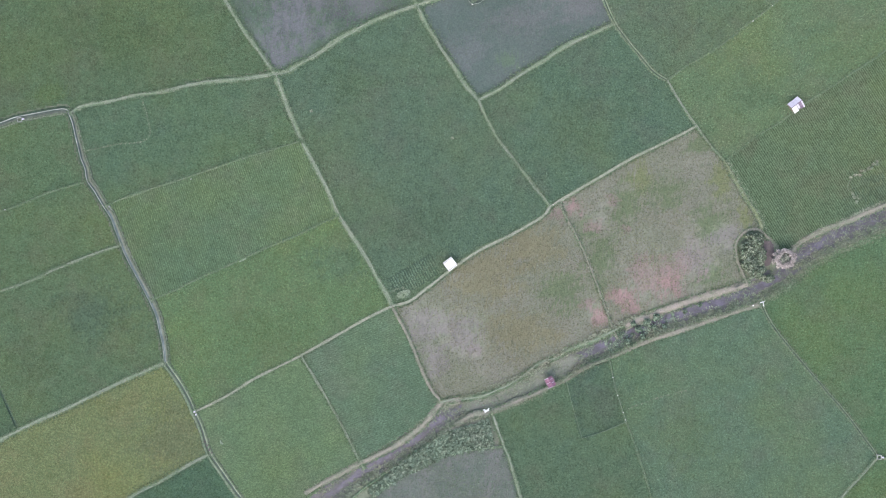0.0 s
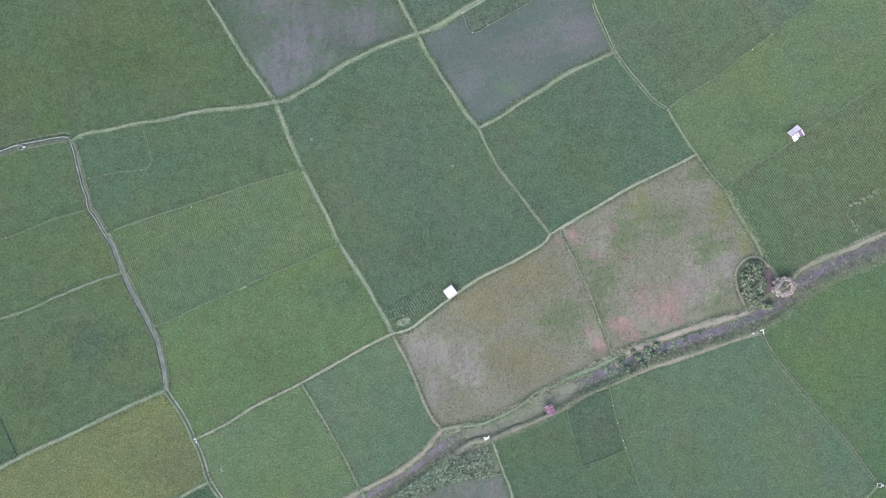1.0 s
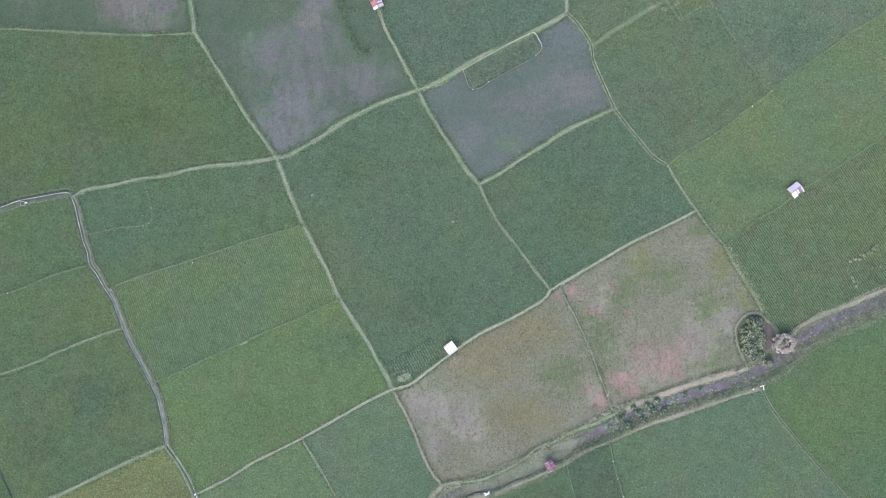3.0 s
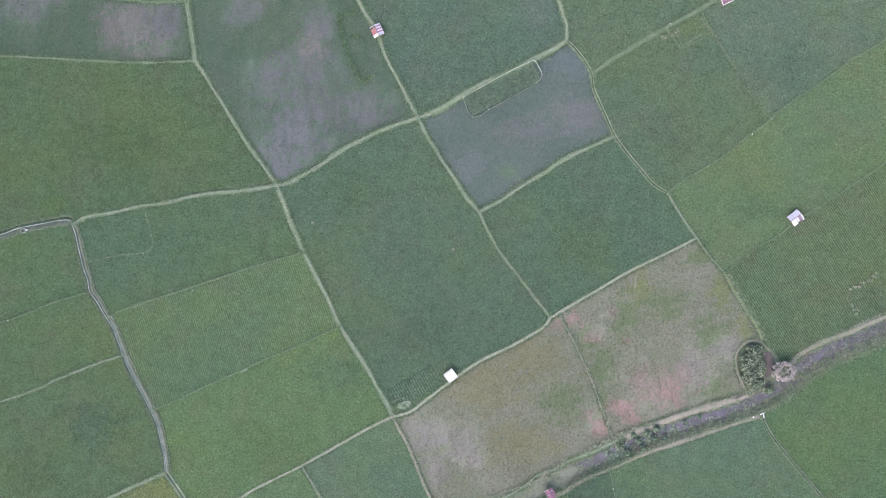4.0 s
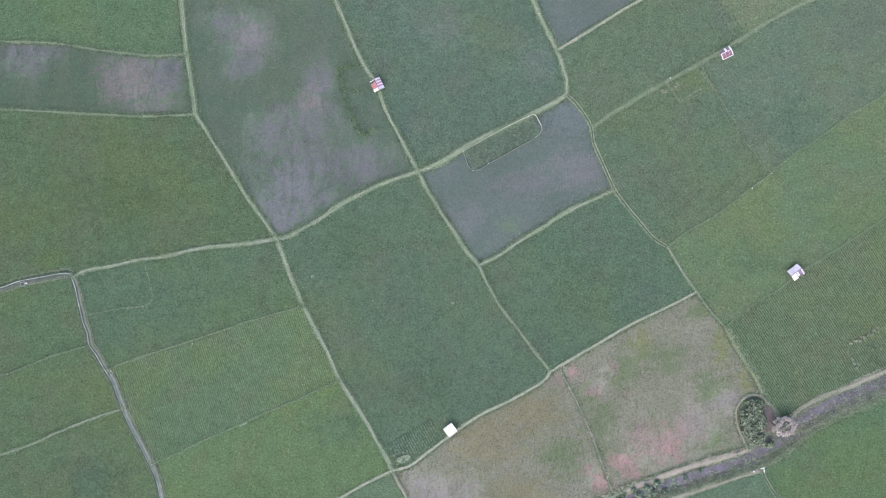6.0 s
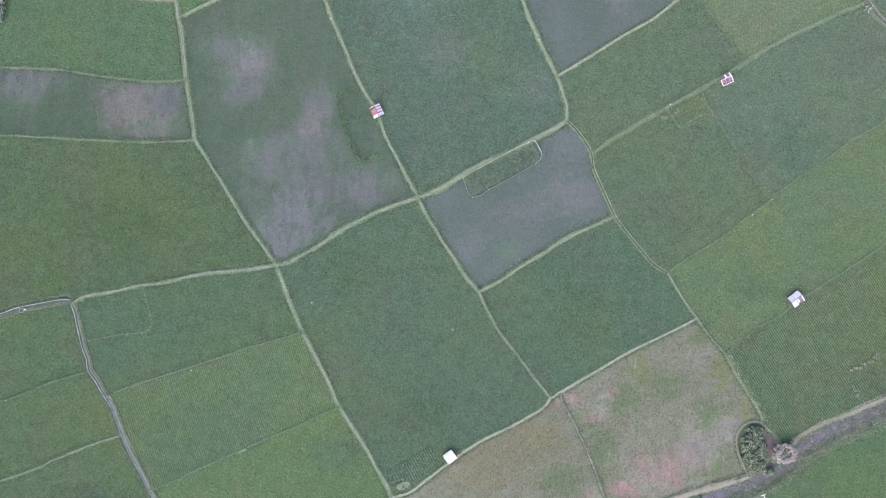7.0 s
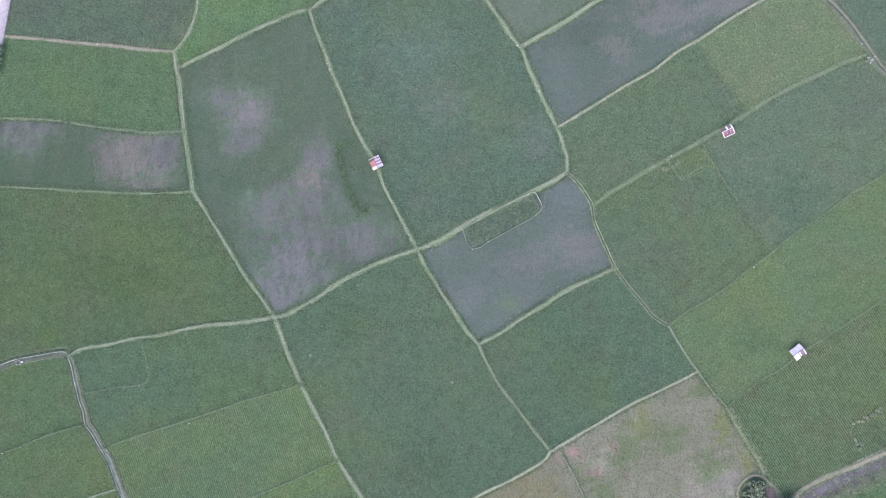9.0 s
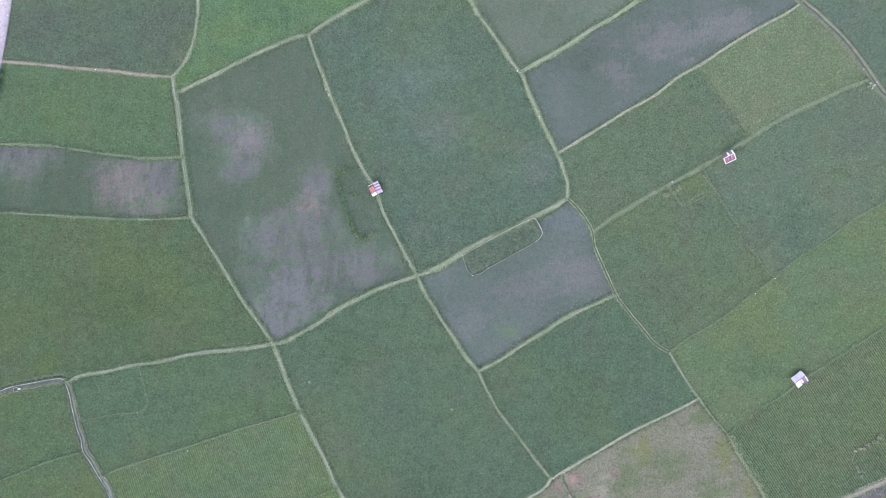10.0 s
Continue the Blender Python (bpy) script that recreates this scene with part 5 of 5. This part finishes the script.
def hut(label, x, y, turn, length, back, front, zr, ze, sheets, deck=True, cap=None, trim=None):
    """A farm shelter: posts, beams, a slatted deck and roof sheets. The ridge runs along the hut's own x.
    sheets: rows of (start, end, side, reach, material) as shares of length and of the slope."""
    ob = thing("field_hut", label, "hut", "farm huts", at=(x, y, 0), turn=turn)
    h = length / 2
    yb, yf = back * 0.82, -front * 0.82
    for px in (-h * 0.85, h * 0.85):
        for py in (yb, yf):
            bm = bmesh.new()
            tube(bm, (px, py, -0.1), (px, py, ze + 0.08), 0.05, 0.04)
            part("post", bm, bamboo, ob)
        bm = bmesh.new()
        tube(bm, (px, 0, 0.0), (px, 0, zr - 0.02), 0.05, 0.04)
        part("post", bm, bamboo, ob)
    for py, z in ((yb, ze + 0.05), (yf, ze + 0.05), (0, zr - 0.03)):
        bm = bmesh.new()
        tube(bm, (-h * 1.04, py, z), (h * 1.04, py, z), 0.035, 0.03)
        part("beam", bm, bamboo, ob)
    if deck:
        bm = bmesh.new()
        box(bm, 0, (yb + yf) / 2, 0.42, h * 1.7, 0.08, 0.08)
        part("deck_beam", bm, bamboo, ob)
        count = 8
        for k in range(count):
            bm = bmesh.new()
            box(bm, -h * 0.7 + k * h * 1.4 / (count - 1), (yb + yf) / 2, 0.48, h * 1.3 / count, (yb - yf) * 0.9, 0.03)
            part("slat", bm, bamboo, ob)
    for a, b, side, reach, material, words in sheets:
        run = back if side > 0 else front
        ze_here = zr - (zr - ze) * reach
        roof_sheet(ob, -h + a * length, -h + b * length, 0.03 * side, side * run * reach, zr, ze_here, material, words)
    bm = bmesh.new()
    box(bm, 0, 0, zr + 0.03, length * 1.01, 0.12, 0.02, 0.005)
    part("ridge_cap", bm, cap or sheets[0][4], ob)
    if trim:
        bm = bmesh.new()
        box(bm, 0, -front * 0.96, ze + 0.04, length, 0.14, 0.03, 0.006)
        part("eave_trim", bm, trim, ob, "white edge board")
    return ob


hut("field hut with a pale sheet roof and purple patch", 74.35, 30.4, 38, 2.7, 1.15, 1.55, 1.9, 1.35, [
    (0.0, 0.34, 1, 1.0, lilac_sheet, "pale lilac white sheet"), (0.345, 0.67, 1, 0.97, lilac_sheet, ""), (0.675, 1.0, 1, 1.0, lilac_sheet, ""),
    (0.0, 0.42, -1, 0.9, white_paint, "white sheet"), (0.46, 0.62, -1, 0.72, lilac_sheet, ""), (0.63, 0.88, -1, 0.93, purple_sheet, "dull purple rusted sheet"), (0.885, 1.0, -1, 1.0, lilac_sheet, "")], cap=purple_sheet)
hut("small field hut with a clean white flat roof", 1.4, -3.2, 37, 2.25, 1.12, 1.12, 1.72, 1.64, [
    (0.0, 0.33, 1, 1.0, white_paint, "white sheet"), (0.333, 0.667, 1, 1.0, white_paint, ""), (0.67, 1.0, 1, 1.0, white_paint, ""),
    (0.0, 0.33, -1, 1.0, white_paint, ""), (0.333, 0.667, -1, 1.0, white_paint, ""), (0.67, 1.0, -1, 1.0, white_paint, "")])
hut("field hut with a red and white striped sheet roof", -14.35, 69.75, -64, 2.5, 1.25, 1.1, 2.05, 1.6, [
    (0.0, 0.13, 1, 1.0, lilac_sheet, "white sheet"), (0.13, 0.25, 1, 1.0, pink_sheet, "pink sheet"), (0.25, 0.38, 1, 1.0, lilac_sheet, ""), (0.38, 0.5, 1, 1.0, pink_sheet, ""),
    (0.5, 0.63, 1, 1.0, lilac_sheet, ""), (0.63, 0.75, 1, 1.0, pink_sheet, ""), (0.75, 1.0, 1, 1.0, lilac_sheet, ""),
    (0.02, 0.08, -1, 1.0, lilac_sheet, ""), (0.25, 0.76, -1, 1.0, rust_red, "faded red sheet"), (0.765, 1.0, -1, 1.0, white_paint, "white sheet")], cap=purple_sheet)
hut("field hut with a dull wine red roof edged in white", 59.5, 76.9, 26, 2.55, 0.85, 1.3, 1.75, 1.45, [
    (0.0, 0.07, -1, 1.0, white_paint, "white edge sheet"), (0.075, 0.36, -1, 0.9, wine_sheet, "dull wine red sheet"), (0.37, 0.395, -1, 0.6, lilac_sheet, ""), (0.425, 0.66, -1, 0.9, wine_sheet, ""), (0.675, 0.70, -1, 0.7, lilac_sheet, ""), (0.715, 0.92, -1, 0.9, wine_sheet, ""), (0.925, 1.0, -1, 1.0, white_paint, ""),
    (0.0, 0.12, 1, 0.8, purple_sheet, "dark purple sheet"), (0.2, 0.42, 1, 0.7, purple_sheet, ""), (0.45, 0.6, 1, 1.0, white_paint, ""), (0.62, 0.86, 1, 0.9, purple_sheet, ""), (0.87, 1.0, 1, 1.0, white_paint, "")], cap=white_paint, trim=white_paint)
hut("small wine red hut with white roof strips on the stream bank", 22.6, -28.2, -62, 2.15, 0.95, 1.05, 1.9, 1.6, [
    (0.0, 0.24, 1, 0.9, wine_sheet, "dull wine red sheet"), (0.245, 0.285, 1, 0.8, lilac_sheet, "white strip"), (0.29, 0.6, 1, 1.0, wine_sheet, ""), (0.605, 0.64, 1, 0.7, lilac_sheet, ""), (0.645, 1.0, 1, 0.92, wine_sheet, ""),
    (0.0, 0.05, -1, 1.0, lilac_sheet, ""), (0.055, 0.48, -1, 0.9, wine_sheet, ""), (0.485, 0.52, -1, 1.0, lilac_sheet, ""), (0.525, 0.95, -1, 0.86, wine_sheet, ""), (0.955, 1.0, -1, 1.0, lilac_sheet, "")], cap=wine_sheet)


# ---- net fences, markers and small things ----
def net_fence(label, points, closed=False, height=0.55, posts=None, cloth=None):
    ob = thing("net_fence", label, "fence")
    if closed:
        points = [tuple(q) for q in smooth(points + points[:1], 1.5)[:-1]]
    corners = np.array(points + points[:1] if closed else points, float)
    pts = np.vstack([a + (b - a) * np.linspace(0, 1, 3 if closed else 8, endpoint=False)[:, None] for a, b in zip(corners[:-1], corners[1:])] + [corners[-1:]])
    base = 0.2
    n = along(pts)
    me = raw_mesh("net", *sweep(pts, [(0.03, base), (-0.02, base + height), (-0.03, base + height), (0.02, base)], 0.03, 8), cloth or net_white)
    mesh_part("net", me, ob, "sagging white net")
    bm = bmesh.new()
    top = [Vector((p[0] - m[0] * 0.04, p[1] - m[1] * 0.04, base + height)) for p, m in zip(pts, n)]
    for a, b in zip(top[:-1], top[1:]):
        tube(bm, a, b, 0.024, 0.024, 5)
    part("rope", bm, cloth or net_white, ob)
    for q in posts or points:
        bm = bmesh.new()
        tube(bm, (q[0], q[1], 0.0), (q[0], q[1], base + height + 0.15), 0.035, 0.03)
        post = part("post", bm, bamboo, ob)
        if closed:
            bm = bmesh.new()
            tube(bm, (q[0], q[1], base + height + 0.05), (q[0], q[1], base + height + 0.24), 0.11, 0.08)
            part("cap", bm, white_paint, post, "white plastic cap")
    return ob


net_fence("white net fence round a rectangular seedbed", [(4.0, 55.9), (6.1, 51.7), (9.4, 53.3), (14.5, 56.1), (19.5, 59.0), (20.8, 60.6), (20.1, 62.4), (19.1, 63.8), (17.9, 63.4), (13.8, 61.4), (11.2, 60.0)], True, 0.36, [(4.0, 55.9), (6.1, 51.7), (9.4, 53.3), (19.5, 59.0), (17.9, 63.4), (13.8, 61.4)], net_pale)
net_fence("thin net fence round a small paddy", [(26.0, -27.5), (27.6, -33.8), (29.6, -40.5), (34.5, -38.9), (39.1, -36.9)], height=0.3, cloth=net_green)
net_fence("thin net fence round a small paddy", [(35.6, -24.1), (36.6, -29.8), (37.8, -33.2), (39.1, -36.9)], height=0.3, cloth=net_green)
net_fence("thin net fence in green rice", [(47.9, 71.6), (49.6, 69.0), (51.0, 66.5), (54.8, 68.5)], height=0.25, cloth=net_green)


def marker(x, y, label, flag=True):
    ob = thing("marker_stake", label, "stake", "white markers on the bunds", at=(x, y, 0))
    bm = bmesh.new()
    tube(bm, (0, 0, 0.0), (0, 0, 0.95), 0.03, 0.025)
    part("stake", bm, bamboo, ob)
    bm = bmesh.new()
    bmesh.ops.create_icosphere(bm, subdivisions=2, radius=0.13, matrix=Matrix.Translation((0.02, 0.03, 0.9)) @ Matrix.Diagonal((1, 0.8, 0.55, 1)))
    for vv in bm.verts:
        vv.co += Vector((noise.noise(vv.co * 7 + Vector((x, y, 0))), noise.noise(vv.co * 6 + Vector((y, x, 3))), 0)) * 0.09
    part("plastic_bag", bm, white_paint, ob, "crumpled white plastic bag")
    return ob


marker(-92.8, 8.3, "white plastic bag on a bamboo stake")
marker(23.3, 9.3, "white plastic bag on a bamboo stake")
marker(15.4, 94.7, "white plastic bag on a bamboo stake")
marker(20.0, 85.1, "white plastic bag on a bamboo stake")
marker(-24.8, 90.7, "white plastic bag on a bamboo stake")
marker(-24.2, 89.5, "white plastic bag on a bamboo stake")
marker(-73.3, 94.7, "white plastic bag on a bamboo stake")
marker(-91.8, 106.0, "white plastic bag on a bamboo stake")
marker(-92.4, 101.2, "white plastic bag on a bamboo stake")
marker(88.1, 95.3, "white plastic bag on a bamboo stake")
marker(47.9, 71.5, "white plastic bag on a bamboo stake")
marker(69.5, 51.3, "white plastic bag on a bamboo stake")
marker(65.4, 48.1, "white plastic bag on a bamboo stake")
marker(-53.4, 14.8, "white plastic bag on a bamboo stake")
marker(36.0, -27.4, "white plastic bag on a bamboo stake")
marker(37.0, -31.2, "white plastic bag on a bamboo stake")
marker(38.2, -34.9, "white plastic bag on a bamboo stake")
marker(38.7, -36.5, "white plastic bag on a bamboo stake")


def heap(name, label, category, x, y, z, pieces, material, seed, group=""):
    """A few flat irregular pieces lying together, one part each."""
    rr = random.Random(seed)
    ob = thing(name, label, category, group, at=(x, y, z))
    for dx, dy, sx, sy, sz, t in pieces:
        bm = bmesh.new()
        box(bm, 0, 0, sz / 2, sx, sy, sz, min(sx, sy, sz) * 0.2)
        for vv in bm.verts:
            vv.co += Vector((rr.uniform(-1, 1) * sx, rr.uniform(-1, 1) * sy, rr.uniform(-1, 1) * sz)) * 0.1
        bm.transform(pose(dx, dy, 0, 0, 0, t))
        part("piece", bm, material, ob)
    return ob


heap("plastic_sheet", "torn white plastic sheet on the stream bank", "sheet", 9.2, -34.6, 0.36, [(0, 0, 1.0, 0.35, 0.06, 30), (0.35, 0.3, 0.7, 0.25, 0.08, 70), (-0.4, 0.15, 0.6, 0.25, 0.05, -20)], white_paint, 1)
heap("rubble", "pale concrete rubble beside the ditch", "rubble", 90.6, 92.0, 0.35, [(0, 0, 0.7, 0.4, 0.2, 30), (-0.8, 0.5, 0.4, 0.25, 0.15, 10), (-0.4, -0.5, 0.4, 0.3, 0.15, 60), (0.5, 0.7, 0.3, 0.25, 0.15, 0), (-1.3, -0.3, 0.3, 0.2, 0.12, 20), (-0.9, -0.1, 0.25, 0.2, 0.1, 50)], concrete, 2)
heap("rubble", "pinkish broken concrete beside the ditch", "rubble", -50.4, -41.9, 0.3, [(0, 0, 0.5, 0.3, 0.15, 30), (0.5, -0.9, 0.6, 0.3, 0.15, 70), (-0.6, 0.8, 0.35, 0.3, 0.1, 10), (0.9, -1.6, 0.4, 0.3, 0.12, 20)], bare_soil, 6)
heap("rubble", "pinkish broken concrete beside the ditch", "rubble", -53.1, -34.7, 0.3, [(0, 0, 0.5, 0.3, 0.15, 30), (0.3, -0.6, 0.4, 0.25, 0.12, 70)], lilac_sheet, 7)
heap("straw_bundle", "pale straw bundle lying on a bund", "straw", -42.7, -2.4, 0.3, [(0, 0, 1.3, 0.3, 0.15, 25), (0.5, 0.35, 0.6, 0.22, 0.12, 30)], net_green, 3)
heap("straw_bundle", "pale straw bundle lying among rice", "straw", -47.5, -41.2, 0.3, [(0, 0, 0.35, 0.8, 0.2, 10), (0.25, -0.3, 0.35, 0.4, 0.15, 40)], net_green, 4)


def sluice(x, y, turn, label):
    ob = thing("sluice_box", label, "sluice", at=(x, y, 0), turn=turn)
    for sx, sy, lx, ly in ((0, 0.42, 1.0, 0.14), (0, -0.42, 1.0, 0.14), (-0.44, 0, 0.14, 0.7), (0.44, 0, 0.14, 0.7)):
        bm = bmesh.new()
        box(bm, sx, sy, 0.3, lx, ly, 0.6, 0.02)
        part("wall", bm, concrete, ob)
    bm = bmesh.new()
    box(bm, 0, 0, 0.1, 0.74, 0.7, 0.06)
    part("bed", bm, ditch_water, ob, "dark water")
    bm = bmesh.new()
    box(bm, 0.75, 0, 0.5, 0.5, 0.34, 0.08, 0.02)
    part("slab", bm, lilac_sheet, ob, "pale concrete slab")
    return ob


sluice(93.1, -44.6, -5, "small white concrete sluice box at a ditch junction")
sluice(-89.7, 27.4, 12, "small concrete sluice box on the canal")
heap("outlet_pipe", "short white outlet pipes at the ditch head", "pipe", 67.9, -11.4, 0.32, [(0, 0, 1.1, 0.2, 0.18, 20), (0.3, -0.45, 0.2, 0.9, 0.16, 12), (-1.9, -0.75, 0.3, 0.3, 0.2, 5)], white_paint, 9)
heap("canal_gate", "small pale concrete gate block on the canal", "gate", -70.9, 9.0, 0.3, [(0, 0, 0.42, 0.36, 0.25, 30), (0.35, -0.5, 0.2, 0.4, 0.14, 30)], concrete, 10)

# the road at the north-west corner, with a verge of shrubs
road_line = smooth([(-97.5, 86.0), (-95.6, 96.0), (-94.2, 104.0), (-93.2, 112.0), (-92.0, 130.0)])
v, f = sweep(road_line, [(2.2, 0.0), (2.2, 0.5), (0, 0.53), (-2.2, 0.5), (-2.2, 0.0)], 0.05, 4)
tagged(new("road", raw_mesh("road", v, f, road_concrete)), "pale lilac grey concrete farm road", "road", kind="structure")
for k, (x, y, s) in enumerate(((-94.0, 91.5, 1.1), (-93.6, 93.8, 0.9), (-94.6, 89.6, 1.2))):
    tree("bush", "greyish green shrub beside the road", x, y, 1.0 + s, s, s, mid_leaf, 140 + k, 8, 260, 0.36)

# seedlings inside the fenced bed, and the open rows in the corner of the paddy by the white hut
r = np.random.RandomState(21)
u, w = (r.rand(2600) - 0.5) * 16.4, (r.rand(2600) - 0.5) * 4.6
c, s = math.cos(radians(28)), math.sin(radians(28))
v, f = tufts(12.3 + u * c - w * s, 57.8 + u * s + w * c, 0.22 + 0.1 * r.rand(2600), 0.2, 0.12, 0.12, 3, 22)
tagged(new("seedlings", raw_mesh("seedlings", v, f, seedling)), "olive green rice seedlings inside the net fence", "plants", kind="stuff")
c, s = math.cos(radians(-62)), math.sin(radians(-62))
u, w = np.meshgrid(np.arange(-9, 9, 0.17), np.arange(-9, 9, 0.56), indexing="ij")
u, w = u + r.randn(*u.shape) * 0.06, w + r.randn(*w.shape) * 0.04
px, py = (-6.6 + u * c - w * s), (-5.4 + u * s + w * c)
v, f = tufts(px[in_patch(px, py, 0.2)], py[in_patch(px, py, 0.2)], 0.3 + 0.05 * r.rand(int(in_patch(px, py, 0.2).sum())), 0.2, 0.16, 0.1, 5, 61)
row_patch = thing("row_patch", "corner of the paddy planted in open rows over dark wet soil", "plants", kind="stuff")
mesh_part("plants", raw_mesh("plants", v, f, bpy.data.materials["rice_leaves"]), row_patch, kind="stuff")
gx, gy = np.meshgrid(np.arange(-13.0, 0.0, 0.3), np.arange(-9.9, -0.4, 0.3), indexing="ij")
inner = in_patch(gx + 0.15, gy + 0.15, 0.1)[:-1, :-1]
gz = 0.2 + 0.03 * r.rand(*gx.shape)
ai, aj = np.nonzero(inner)
a0 = ai * gx.shape[1] + aj
mesh_part("wet_soil", raw_mesh("wet_soil", np.stack([gx, gy, gz], -1).reshape(-1, 3), np.stack([a0, a0 + gx.shape[1], a0 + gx.shape[1] + 1, a0 + 1], 1), wet_soil), row_patch, "dark wet soil")


def dry_clump(x, y, rx, ry, seed):
    q = np.random.RandomState(seed)
    a, d = q.rand(70) * 6.2832, np.sqrt(q.rand(70))
    v, f = tufts(x + np.cos(a) * d * rx, y + np.sin(a) * d * ry, 0.3 + 0.12 * q.rand(70), 0.16, 0.1, 0.1, 4, seed)
    tagged(new("dry_grass_clump", raw_mesh("dry_grass_clump", v, f, straw_weed)), "small pale clump of dry grass in the rice", "grass", kind="stuff")


q = np.random.RandomState(31)
a, d = q.rand(260) * 6.2832, np.sqrt(q.rand(260))
v, f = tufts(-8.6 + np.cos(a) * d * 1.5, -9.7 + np.sin(a) * d * 0.7 + np.cos(a) * d * 0.5, 0.34 + 0.15 * q.rand(260), 0.22, 0.13, 0.1, 4, 32)
tagged(new("grass_clump", raw_mesh("grass_clump", v, f, pale_bush)), "light green grassy clump where the bunds meet", "grass", kind="stuff")
dry_clump(-28.0, 29.2, 0.2, 0.2, 0)
dry_clump(1.9, 23.5, 0.2, 0.2, 1)
dry_clump(46.9, 68.7, 0.75, 0.5, 2)
dry_clump(49.6, 70.0, 0.5, 0.6, 3)
dry_clump(90.5, 17.0, 0.42, 0.36, 4)
dry_clump(91.4, 17.9, 0.3, 0.24, 5)
dry_clump(92.2, 18.5, 0.24, 0.2, 6)
dry_clump(88.9, 16.5, 0.26, 0.16, 7)
dry_clump(87.6, 15.6, 0.34, 0.15, 8)
dry_clump(88.6, 15.6, 0.3, 0.2, 9)
dry_clump(86.6, 15.1, 0.3, 0.14, 10)
